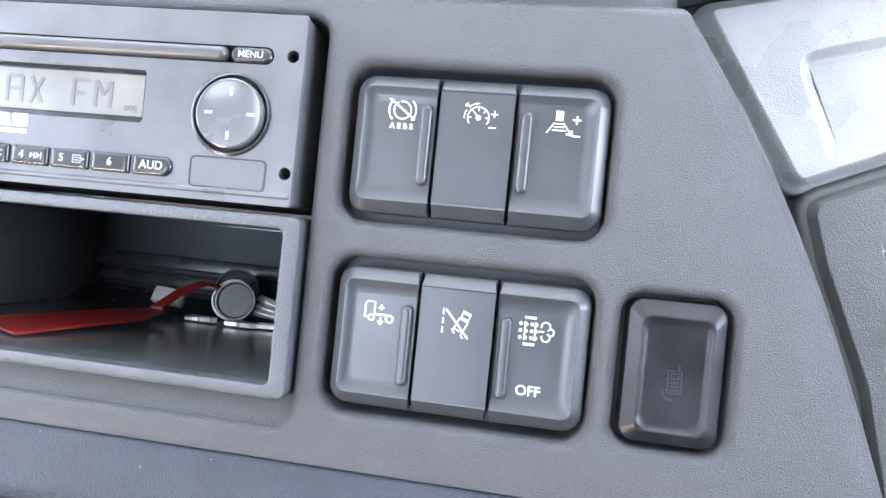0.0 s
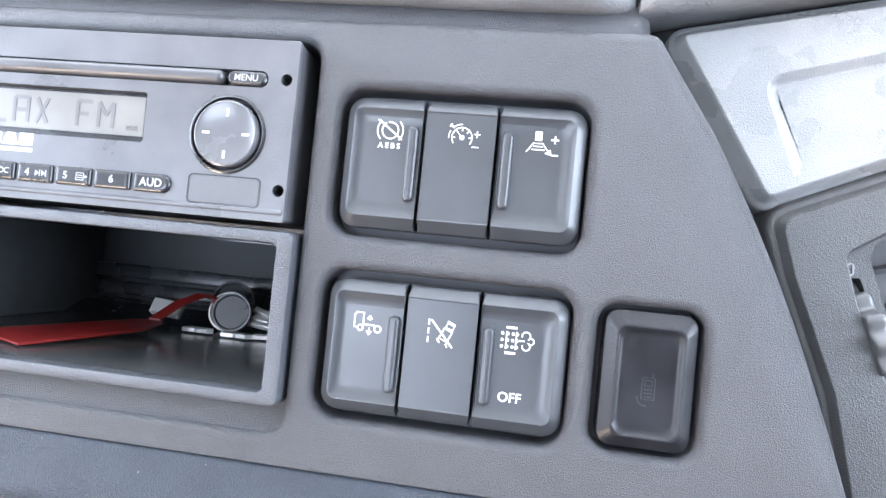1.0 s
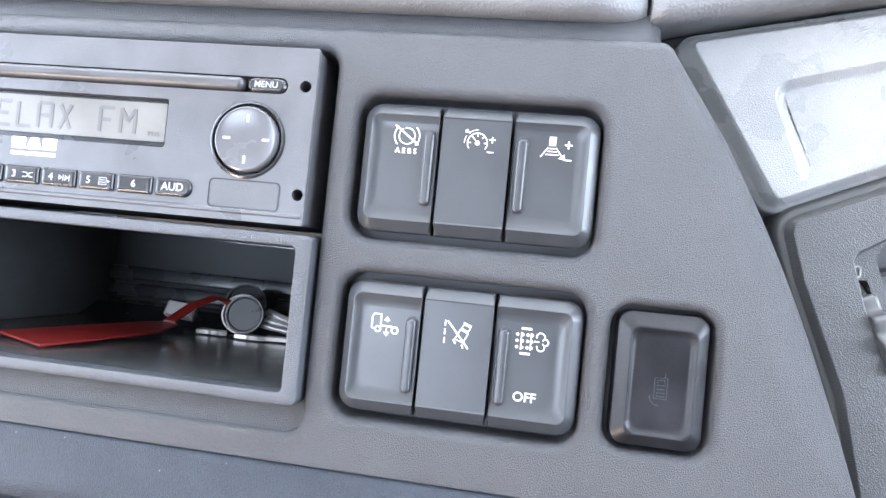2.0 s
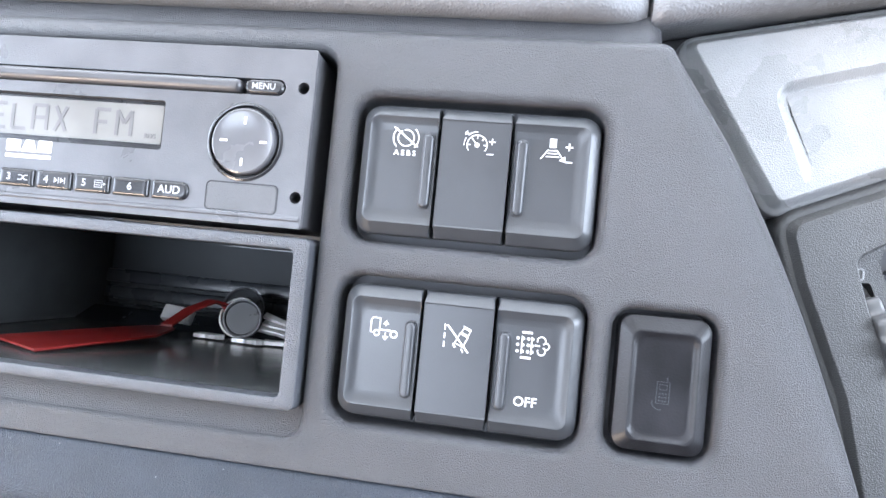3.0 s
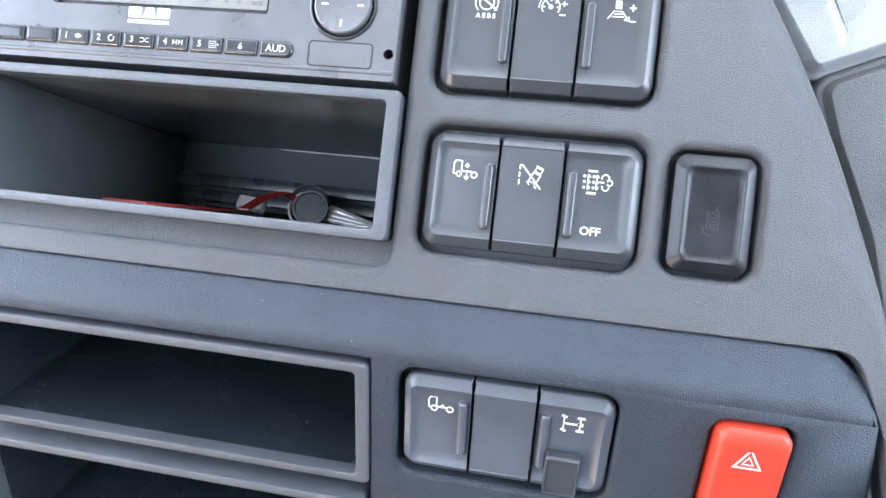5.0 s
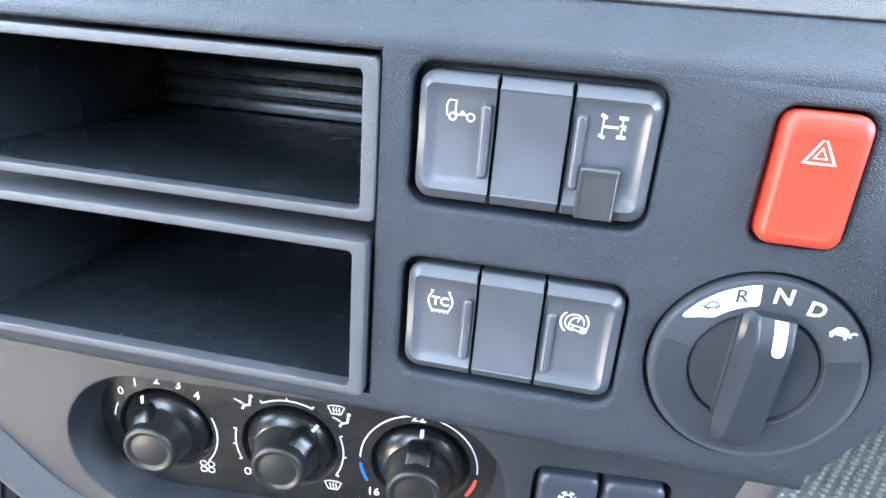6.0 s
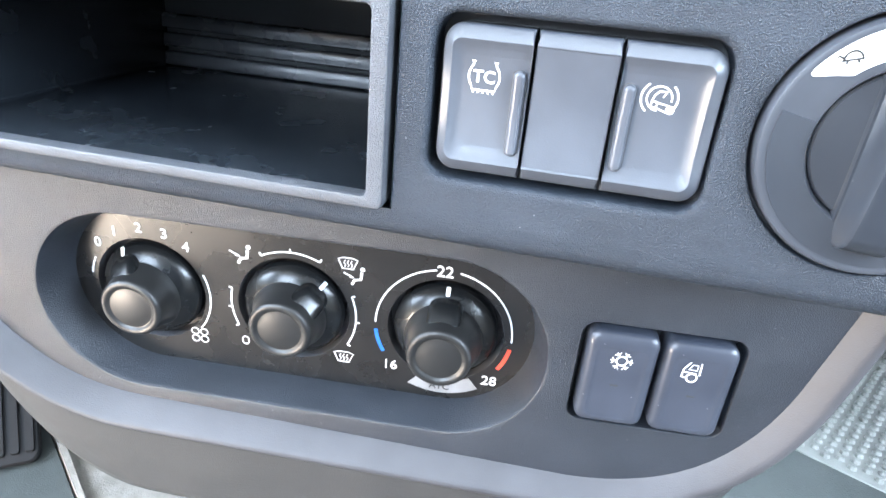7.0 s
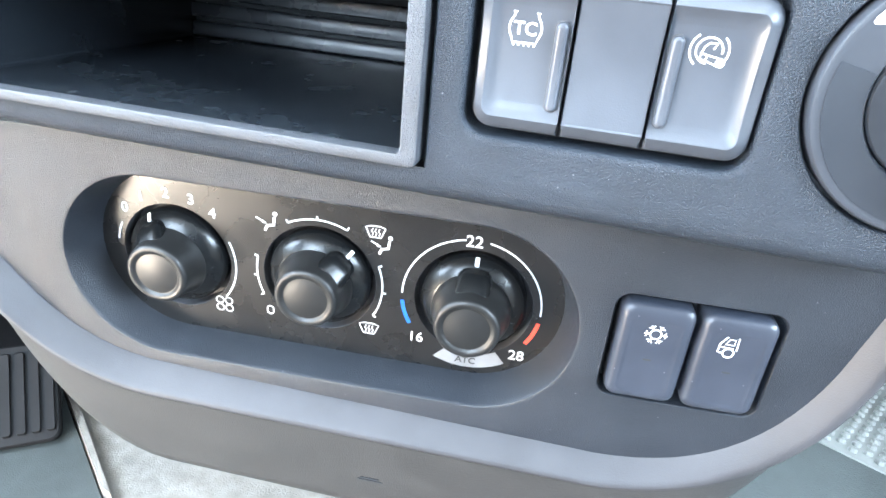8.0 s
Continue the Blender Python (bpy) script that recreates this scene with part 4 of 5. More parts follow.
        # tilt with the ring's slope
        o.matrix_basis = Matrix.Translation((x, y, slope(0.0292))) @ Matrix.Rotation(math.atan(0.0018 / 0.0108), 4, Vector((-math.sin(radians(a)), math.cos(radians(a)), 0)) * -1) @ pose(0, 0, 0, 0, 0, turn)


gear_dial()


# ---- climate console ----
def climate_console():
    ob = thing("climate_console", FK, "dark curved climate console with pill-shaped recess", "dashboard panel")
    B = 0.020
    bm = bmesh.new()
    l, r, b, t, q = -0.1330, 0.0910, -0.0345, 0.0520, 0.0432
    lip = rr(l - 0.002, r + 0.002, b - 0.002, t + 0.002, q + 0.002, 14)
    loft(bm, [at(lip, B), at(rr(l - 0.0008, r + 0.0008, b - 0.0008, t + 0.0008, q + 0.0008, 14), B - 0.0004), at(rr(l, r, b, t, q, 14), B - 0.0018), at(rr(-0.1285, 0.0860, -0.0322, 0.0482, 0.0400, 14), -0.001)])
    buttons = rr(0.1032, 0.1664, -0.0150, 0.0335, 0.0060)
    edge = rounded_line([(-0.2205, 0.0680), (-0.1315, -0.0395), (0.1745, -0.0505), (0.2033, 0.0680)], [0.080, 0.080])
    sheet(bm, edge, [lip, rr(0.1026, 0.1670, -0.0156, 0.0341, 0.0066)], B)
    loft(bm, [at(rr(0.1026, 0.1670, -0.0156, 0.0341, 0.0066), B), at(buttons, B - 0.0008), at(buttons, B - 0.012)], last=True)
    part("bezel", bm, BEZEL, ob, sharp=40)
    # rim round the foot of the console
    bm = bmesh.new()
    prof = [(0.0, B - 0.0005), (0.0006, B + 0.0008), (0.0022, B + 0.0036), (0.0046, B + 0.0072), (0.0070, B + 0.0104), (0.0082, B + 0.0118), (0.0094, B + 0.0124), (0.0108, B + 0.0122), (0.0120, B + 0.0112)]
    low = [1.0 - 0.5 * min(1.0, max(0.0, (x - 0.06) / 0.10)) for x, y in edge]
    loft(bm, [[(x, y, B + (w - B) * q) for (x, y), q in zip(offset_line(edge, d), low)] for d, w in prof], closed=False)
    part("rim", bm, RIM, ob, sharp=60)
    # skirt: hangs from the rim, deepest under the middle
    bm = bmesh.new()
    rows = []
    for k, w in ((0.0, B + 0.0114), (0.12, B + 0.0100), (0.45, B + 0.0060), (0.80, B + 0.0020), (0.93, B - 0.0010), (1.0, B - 0.0060), (1.02, B - 0.0300), (1.0, B - 0.1200)):
        row = []
        for x, y in edge:
            ramp = min(1.0, max(0.0, (x + 0.180) / 0.085))
            h = 0.002 + 0.056 * ramp * ramp * (3 - 2 * ramp) * min(1.0, max(0.0, (0.172 - x) / 0.06))
            row.append(h)
        base = offset_line(edge, 0.0119)
        far = offset_line(edge, 1.0119)
        rows.append([(p[0] + (q[0] - p[0]) * h * k, p[1] + (q[1] - p[1]) * h * k, B + (w - B) * (z if w > B else 1.0)) for p, q, h, z in zip(base, far, row, low)])
    loft(bm, rows, closed=False)
    part("skirt", bm, SKIRT, ob, sharp=60)
    # Embossed strokes, their shade put into the darker bezel colour.
    icon(ob, 0.0095, -0.0862, 0.0249, [("l", [(-4.6, 1.0), (4.4, 1.0)], 0.8), ("l", [(-6.0, -0.7), (6.4, -0.9)], 0.8)], BEZEL, name="moulded_mark").matrix_basis = pose(0.0095, -0.0862, 0.0249, 8.45)
    # faceplate
    bm = bmesh.new()
    wells = [circle(u, KV, 0.0264, 64) for u, _ in KNOBS]
    sheet(bm, rr(-0.1292, 0.0868, -0.0328, 0.0488, 0.0405, 14), wells, 0.0)
    plate = part("faceplate", bm, PLATE, ob, "satin dark bronze faceplate with white scales")
    for u, _ in KNOBS:
        bm = bmesh.new()
        loft(bm, [at(circle(u, KV, r, 64), w) for r, w in ((0.0264, 0.0), (0.0262, -0.0004), (0.0262, -0.009))], last=True)
        part("knob_well", bm, GAP, plate)
    return ob, plate


KV = 0.0055
KNOBS = ((-0.0921, 118.0), (-0.0236, 47.0), (0.0468, 90.0))   # middles of the three knobs and where they point
console, faceplate = climate_console()


def climate_knob(u, aim, out):
    """A low glossy dome, a stalk that flares into it, and a scooped pointer tongue between the two."""
    bm = bmesh.new()
    turned(bm, [(0.0232, -0.008), (0.0236, -0.0022), (0.0235, -0.0010), (0.0230, 0.0002), (0.0222, 0.0014), (0.0210, 0.0027), (0.0196, 0.0038), (0.0180, 0.0048), (0.0164, 0.0057), (0.0120, 0.0064), (0.002, 0.0066)], n=72)
    ob = part("climate_knob", bm, KNOB, console, "black round climate knob with white tick", pose(u, KV, 0))
    bm = bmesh.new()
    turned(bm, [(0.0174, 0.0010), (0.0172, 0.0050), (0.0162, 0.0066), (0.0154, 0.0090), (0.0149, 0.0115), (0.0145, 0.0140), (0.0142, 0.0160), (0.0139, 0.0172), (0.0133, 0.0180), (0.0125, 0.0184), (0.0115, 0.0183), (0.0107, 0.0179), (0.0101, 0.0173), (0.0096, 0.0172), (0.0080, 0.0176), (0.0050, 0.0181), (0.001, 0.0183)], n=72)
    part("cap", bm, KNOB_TOP, ob, "rubbery round cap with raised rim", pose(0, 0, out))
    bm = bmesh.new()
    secs = []
    for x, h, q in ((0.006, 0.0172, 0.0076), (0.0125, 0.0152, 0.0077), (0.0145, 0.0130, 0.0077), (0.0162, 0.0112, 0.0076), (0.0172, 0.0101, 0.0075), (0.0181, 0.0090, 0.0074), (0.0189, 0.0077, 0.0072), (0.0196, 0.0061, 0.0070), (0.0201, 0.0044, 0.0067), (0.0204, 0.0022, 0.0063)):
        row = [(x - 0.0022 * math.cos(radians(a)) ** 2 * min(1.0, max(0.0, (x - 0.0125) / 0.004)), q * math.copysign(abs(math.cos(radians(a))) ** 0.5, math.cos(radians(a))), 0.002 + (h - 0.002) * math.sin(radians(a)) ** 0.42) for a in range(0, 181, 9)]
        secs.append(row[::-1])
    loft(bm, secs, closed=True, first=True, last=True)
    part("pointer_tongue", bm, KNOB, ob, m=pose(0, 0, out * 0.8, 0, 0, aim), sharp=50)
    a = radians(aim)
    icon(ob, 0.0218 * math.cos(a), 0.0218 * math.sin(a), 0.0020, [("f", rr(-2.1, 2.1, -0.9, 0.9, 0.25, 2))], name="tick", turn=aim).matrix_basis @= pose(0, 0, 0, 0, 40, 0)


for (u, aim), out in zip(KNOBS, (0.0, 0.0005, 0.0035)):   # the right one is popped out
    climate_knob(u, aim, out)


def scales():
    """The printed scales of the faceplate."""
    def ring(u, r, a0, a1, width=0.00075, mat=WHITE, name="scale"):
        bm = bmesh.new()
        stroke(bm, arc(u, KV, r, a0, a1, max(6, int(abs(a1 - a0) / 5))), width, 0.0002)
        part(name, bm, mat, faceplate)
    def mark(u, v, items, mat=WHITE, **k):
        icon(faceplate, u, v, 0.0002, items, mat, **k)
    u1, u2, u3 = KNOBS[0][0], KNOBS[1][0], 0.0458
    for n, a in (("0", 137), ("1", 117), ("2", 94), ("3", 72), ("4", 52)):
        mark(u1 + 0.0315 * math.cos(radians(a)), KV + 0.0315 * math.sin(radians(a)), [("t", n, 7.0, 0, 0, 0.08)])
    ring(u1, 0.0288, -38, 24)
    ring(u1, 0.0288, 152, 170)
    FAN = [("o", rr(-4.0, -0.4, 0.3, 3.8, 1.7, 4), 0.5), ("o", rr(0.4, 4.0, 0.3, 3.8, 1.7, 4), 0.5), ("o", rr(-4.0, -0.4, -3.8, -0.3, 1.7, 4), 0.5), ("o", rr(0.4, 4.0, -3.8, -0.3, 1.7, 4), 0.5)]
    mark(-0.0706, -0.0165, FAN)
    for a0, a1 in ((166, 205), (64, 118), (-30, 22)):
        ring(u2, 0.0295, a0, a1)
        for a in (a0, a1, (a0 + a1) / 2):
            mark(u2 + 0.0303 * math.cos(radians(a)), KV + 0.0303 * math.sin(radians(a)), [("l", [(-0.9, 0), (0.9, 0)], 0.8)], turn=a, name="tick")
    SEAT = [("l", [(3.4, 2.6), (3.0, -1.2), (0.0, -1.8), (-1.2, -4.4)], 1.3), ("f", circle(3.8, 4.2, 1.1, 12)), ("l", [(-5.2, 1.6), (-0.6, -0.6)], 0.7), ("f", [(-0.2, -0.9), (-2.2, 0.9), (-2.4, -0.8)])]
    SCREEN = [("o", [(-4.6, 2.2), (-2.2, 3.0), (2.2, 3.0), (4.6, 2.2), (2.6, -2.6), (-2.6, -2.6)], 0.6), *[("l", [(x, -1.8), (x + 0.5, -0.6), (x - 0.3, 0.4), (x + 0.3, 1.8)], 0.5) for x in (-1.6, 0.0, 1.6)]]
    mark(u2 - 0.0235, KV + 0.0250, SEAT)
    mark(u2 + 0.0255, KV + 0.0278, SCREEN, scale=0.95)
    mark(u2 + 0.0285, KV + 0.0218, SEAT, scale=0.95)
    mark(0.0002, -0.0168, SCREEN)
    mark(u2 - 0.0240, -0.0155, [("o", rr(-1.5, 1.5, -2.1, 2.1, 1.4, 5), 0.6)])
    mark(u3 - 0.0012, KV + 0.0300, [("t", "22", 7.6, 0, 0, 0.08)])
    ring(u3, 0.0309, 99, 180)
    ring(u3, 0.0309, -2, 80)
    ring(u3, 0.0309, 187, 210, 0.0018, BLUE, "cold_scale")
    ring(u3, 0.0309, -32, -9, 0.0018, RED_PRINT, "warm_scale")
    mark(0.0224, -0.0172, [("t", "16", 7.2, 0, 0, 0.06)])
    mark(0.0690, -0.0184, [("t", "28", 7.2, 0, 0, 0.06)])
    bm = bmesh.new()
    fill(bm, arc(u3, KV, 0.0345, 245, 302, 14) + arc(u3, KV, 0.0275, 300, 250, 14), 0.0002)
    field = part("auto_field", bm, FIELD, faceplate, "pale field lettered ATC")
    icon(field, u3 + 0.0005, KV - 0.0308, 0.0004, [("t", "ATC", 4.8, 0, 0, 0.10)], BLACK_PRINT)


scales()
SNOW = [x for k in range(6) for x in (("l", [(2.0 * math.cos(k * math.pi / 3), 2.0 * math.sin(k * math.pi / 3)), (4.2 * math.cos(k * math.pi / 3), 4.2 * math.sin(k * math.pi / 3))], 0.7),
                                      ("l", [(3.9 * math.cos(k * math.pi / 3 + 0.32), 3.9 * math.sin(k * math.pi / 3 + 0.32)), (2.9 * math.cos(k * math.pi / 3), 2.9 * math.sin(k * math.pi / 3)), (3.9 * math.cos(k * math.pi / 3 - 0.32), 3.9 * math.sin(k * math.pi / 3 - 0.32))], 0.55))] + [("a", 0, 0, 2.0, 0, 360, 0.75)]
RECIRC = [("l", [(3.2, -1.6), (3.0, 4.2), (-0.8, 4.2), (-3.0, 0.6), (-3.2, -3.0), (-1.8, -3.2)], 0.75), ("o", [(-1.2, 0.6), (0.0, 2.9), (1.9, 2.9), (1.9, 0.6)], 0.55), ("a", 0.6, -3.0, 1.9, 0, 360, 0.8), ("l", [(-2.6, -0.6), (2.0, -0.9)], 0.55)]
for u, shift, sign, text in ((0.1194, 0.0002, SNOW, "dark slate air-conditioning button with snowflake"), (0.1496, -0.0030, RECIRC, "dark slate recirculation button with cab marking")):
    o = cushion_button("climate_button", FK @ pose(u, 0.0092, 0.020), text, "button", 0.0139, 0.0222, BUTTON, [(shift, 0.0102, sign, 1.04)], edge=0.0038, rise=0.0036, top_edge=0.0062)
    icon(o, -0.0006, -0.0020, 0.0033, [("f", rr(-1.6, 1.6, -0.4, 0.4, 0.2, 2))], BLACK_PRINT, name="indicator")


# ---- right of the upper panel: cover and air vent ----
def side_cover():
    bm = bmesh.new()
    outer = rounded_line([(0.2300, 0.1990), (0.0724, 0.1668), (0.1042, 0.1145), (0.2300, 0.1700)], [0.0012, 0.0022], 6)
    field = rounded_line([(0.2260, 0.1890), (0.0982, 0.1542), (0.1117, 0.1207), (0.2260, 0.1700)], [0.0070, 0.0008], 10)
    sheet(bm, outer, [field], 0.0)
    part("flange", loft(bmesh.new(), [at(offset_line(outer, o), w) for o, w in ((0.0, -0.0001), (0.0005, -0.0003), (0.0012, -0.0014), (0.0026, -0.0044), (0.0034, -0.0054), (0.0044, -0.0060), (0.0050, -0.0068), (0.0053, -0.0090), (0.0053, -0.0200))], closed=False), COVER, dashboard, "darker bevelled flange of the cover", ON_UPPER @ pose(0, 0, -0.0225), sharp=40)
    ob = part("side_cover", bm, COVER, dashboard, "pale grained cover with embossed field", ON_UPPER @ pose(0, 0, -0.0225), sharp=50)
    bm = bmesh.new()
    deep = lambda x, y: max(0.0, y - 0.1207 - (x - 0.1117) * 0.431) / 0.038
    loft(bm, [[(x, y, d * deep(x, y)) for x, y in offset_line(field, o)] for o, d in ((0.0, 0.0), (-0.0006, -0.0004), (-0.0024, -0.0032), (-0.0033, -0.0041), (-0.0042, -0.0044))], closed=True, last=True)
    part("embossed_field", bm, COVER, ob)


side_cover()


def air_vent():
    ob = thing("air_vent", FU @ pose(0, 0, -0.0235), "grey grained air vent with lobed thumb wheel", "air vent")
    bm = bmesh.new()
    outer = rounded_line([(0.2300, 0.1590), (0.1100, 0.1062), (0.1155, 0.0880), (0.1310, 0.0506), (0.1520, -0.0400), (0.2300, -0.0400)], [0.0040, 0.010, 0.020, 0.010], 6)
    pocket = rounded_line([(0.2280, 0.1460), (0.1440, 0.1072), (0.1292, 0.0975), (0.1345, 0.0802), (0.1455, 0.0550), (0.1550, 0.0300), (0.2280, 0.0500)], [0.020, 0.0045, 0.030, 0.030, 0.006], 8)
    sheet(bm, outer, [pocket], 0.0)
    loft(bm, [at(offset_line(outer, d), w) for d, w in ((0.0, 0.0), (0.0006, -0.0003), (0.0016, -0.0018), (0.0026, -0.0028), (0.0038, -0.0026), (0.0050, -0.0032), (0.0058, -0.0048), (0.0064, -0.0080), (0.0066, -0.0180))], closed=False)
    loft(bm, [at(offset_line(pocket, d), w) for d, w in ((0.0, 0.0), (-0.0005, -0.0003), (-0.0010, -0.0014), (-0.0016, -0.0062), (-0.0021, -0.0072), (-0.0028, -0.0075))], closed=False)
    # pocket floor with the mouth of the louvre and the slot of the wheel
    mouth = rounded_line([(0.2240, 0.1260), (0.1432, 0.1030), (0.1408, 0.0972), (0.1460, 0.0830), (0.1590, 0.0500), (0.2240, 0.0600)], [0.004, 0.004, 0.02, 0.004], 6)
    slot = rounded_line([(0.1372, 0.0800), (0.1338, 0.0893), (0.1384, 0.0900), (0.1427, 0.0790), (0.1545, 0.0480), (0.1492, 0.0470)], [0.0015, 0.0015, 0.01, 0.0015], 5)
    sheet(bm, offset_line(pocket, -0.0028), [mouth, slot], -0.0075)
    for rim in (mouth, slot):
        loft(bm, [at(rim, -0.0075), at(rim, -0.0130)], closed=True)
    part("housing", bm, VENT, ob, sharp=50)
    for k in range(5):
        bm = bmesh.new()
        y = 0.046 + k * 0.014
        loft(bm, [[(0.134, y, -0.013), (0.134, y + 0.002, -0.011), (0.134, y + 0.004, -0.025)], [(0.230, y + 0.03, -0.013), (0.230, y + 0.032, -0.011), (0.230, y + 0.034, -0.025)]], first=True, last=True)
        part("slat", bm, GAP, ob)
    part("duct", slab(bmesh.new(), [(0.124, 0.020), (0.230, 0.020), (0.230, 0.140), (0.124, 0.110)], -0.036, -0.032), BLACK_PRINT, ob)
    bm = bmesh.new()
    lobes, rings = 14, ((-0.0032, 0.0012), (-0.0026, 0.0003), (-0.0016, 0.0), (0.0016, 0.0), (0.0026, 0.0003), (0.0032, 0.0012))
    loft(bm, [[((0.0197 + 0.0013 * math.cos(lobes * a) - d) * math.cos(a), (0.0197 + 0.0013 * math.cos(lobes * a) - d) * math.sin(a), w) for a in (2 * math.pi * i / 140 for i in range(140))] for w, d in rings], first=True, last=True)
    part("lobed_wheel", bm, WHEEL, ob, "pale lobed thumb wheel", m=axes((0.1428, 0.0690, -0.0165), (0, 0, 1), (0.357, -0.934, 0), (0.934, 0.357, 0)), sharp=60)
    icon(ob, 0.1350, 0.0925, -0.0073, [("o", rr(-1.0, 1.0, -1.9, 1.9, 0.9, 5), 0.6)], COVER)


air_vent()


# ---- padded top of the dash ----
def dash_pads():
    for l, r, rise, label in ((-0.36, 0.0535, 0.0, "soft grained dash top pad with rounded end"), (0.0548, 0.60, 0.24, "soft grained dash top pad over the vents")):
        bm = bmesh.new()
        n = 40
        prof = [(0.1700, -0.0300), (0.1672, -0.0120), (0.1668, -0.0070), (0.1674, -0.0035), (0.1690, -0.0010), (0.1715, 0.0), (0.1760, -0.0008), (0.1850, -0.0035), (0.2050, -0.0140), (0.2350, -0.0450), (0.2600, -0.1000), (0.2700, -0.2500)]
        loops = []
        for v, w in prof:
            row = []
            for i in range(n + 1):
                x = l + (r - l) * (1 - (1 - i / n) ** 2) if rise == 0 else l + (r - l) * (i / n) ** 2
                round_end = max(0.0, (x - r + 0.024) / 0.024) if rise == 0 else max(0.0, (l + 0.006 - x) / 0.006)
                up = max(0.0, x - 0.0548) * rise * math.exp(-max(0.0, x - 0.0548) * 1.2)
                back = 0.10 * max(0.0, x - 0.0548) if rise else 0.0
                row.append((x, v + up + (0.0016 * round_end ** 3 if rise == 0 and v < 0.172 else 0), w - back - (0.0085 * round_end ** 2.5 if rise == 0 else 0.004 * round_end ** 2) - (0.0035 if rise else 0)))
            loops.append(row)
        loft(bm, loops, closed=False)
        loft(bm, [[loops[k][n if rise == 0 else 0] for k in range(len(prof))], [(p[0], p[1], p[2] - 0.03) for p in (loops[k][n if rise == 0 else 0] for k in range(len(prof)))]], closed=False)
        part("top_pad", bm, PAD, dashboard, label, ON_UPPER, sharp=60)


dash_pads()


# ---- keys in the tray ----
def key_bunch():
    floor_v = 0.0285 + 0.0058 * 0.75
    m = FU @ axes((0, floor_v, 0), (1, 0, 0), (0, 0, -1), (0, 1, 0))   # x right, y into the tray, z up from its floor
    ob = thing("key_bunch", m, "bunch of metal keys with red tag lying in the tray", "keys")
    bm = bmesh.new()
    corners = [(-0.196, 0.032), (-0.163, 0.017), (-0.146, 0.070), (-0.150, 0.092), (-0.158, 0.096), (-0.166, 0.090)]
    rows = []
    for z in (0.0, 0.0010):
        rows.append([(x, y, 0.0005 + z + 0.004 * max(0, (y - 0.02) / 0.08)) for x, y in corners])
    loft(bm, rows, first=True, last=True)
    tag = part("tag", bm, TAG, ob, "red plastic key tag")
    bm = bmesh.new()
    pts = [(-0.156, 0.094, 0.005), (-0.150, 0.104, 0.013), (-0.143, 0.114, 0.018), (-0.138, 0.120, 0.016), (-0.136, 0.122, 0.010)]
    loft(bm, [[(x - 0.003, y, z), (x + 0.003, y, z), (x + 0.003, y, z + 0.0012), (x - 0.003, y, z + 0.0012)] for x, y, z in pts], first=True, last=True)
    part("strap", bm, TAG, tag)
    def coin(x, y, z, r, thick, turn, mat, label):
        b = bmesh.new()
        turned(b, [(r, 0.0), (r, thick), (r - 0.0012, thick + 0.0004), (r - 0.0016, thick - 0.0004), (0.001, thick - 0.0004)], n=36)
        head = part("key_head", b, mat, ob, label, m=Matrix.Translation((x, y, z)) @ turn)
        b = bmesh.new()
        loft(b, [at(circle(0, 0, rad, 36), h) for rad, h in ((r + 0.0001, thick - 0.0003), (r + 0.0002, thick + 0.0001), (r, thick + 0.0005), (r - 0.0006, thick + 0.0005), (r - 0.0009, thick - 0.0002))])
        part("rim", b, KEY_RIM, head, "bright metal rim")
    coin(-0.1255, 0.116, 0.0108, 0.0101, 0.0030, pose(0, 0, 0, 80, 0, 8), STEEL, "round dark key head")
    coin(-0.1325, 0.130, 0.0148, 0.0112, 0.0030, pose(0, 0, 0, 72, 0, 16), STEEL, "round dark key head")

    def blade(x, y, z, length, turn, half=0.0017):
        b = bmesh.new()
        outline = [(0, -half), (length * 0.25, -half), (length * 0.40, -half * 0.75), (length * 0.55, -half), (length * 0.70, -half * 0.7), (length * 0.85, -half * 0.9), (length, -half * 0.2), (length - 0.002, half), (0, half)]
        loft(b, [at(outline, 0.0), at(outline, 0.0018), at([(p * 0.97 + 0.0004, q * 0.8) for p, q in outline], 0.0022)], first=True, last=True)
        part("key_blade", b, CHROME, ob, "bright metal key blade", m=Matrix.Translation((x, y, z)) @ turn)
    blade(-0.1170, 0.124, 0.0125, 0.034, pose(0, 0, 0, 40, 16, -6))
    blade(-0.1165, 0.122, 0.0085, 0.034, pose(0, 0, 0, 35, 10, -8))
    blade(-0.1180, 0.120, 0.0055, 0.030, pose(0, 0, 0, 30, 6, -12))
    blade(-0.1445, 0.104, 0.0006, 0.016, pose(0, 0, 0, 0, 0, -4), 0.0032)
    blade(-0.1225, 0.102, 0.0006, 0.016, pose(0, 0, 0, 0, 0, -6), 0.0032)
    blade(-0.1080, 0.104, 0.0006, 0.020, pose(0, 0, 0, 0, 0, 10), 0.0030)
    b = bmesh.new()
    slab(b, rr(-0.0080, 0.0080, -0.0042, 0.0042, 0.001), 0.0, 0.004, 0.001)
    part("bright_clip", b, CHROME, ob, "bright metal clip", m=pose(-0.1600, 0.112, 0.0090, 62, 6, 8))
    b = bmesh.new()
    loops = []
    for i in range(28):
        a = 2 * math.pi * i / 28
        loops.append([((0.0105 + 0.0007 * math.cos(c)) * math.cos(a), (0.0105 + 0.0007 * math.cos(c)) * math.sin(a), 0.0007 * math.sin(c)) for c in (k * math.pi / 3 for k in range(6))])
    loft(b, loops + loops[:1])
    part("key_ring", b, CHROME, ob, "bright split ring", m=pose(-0.1305, 0.122, 0.0105, 75, 0, 12))


key_bunch()


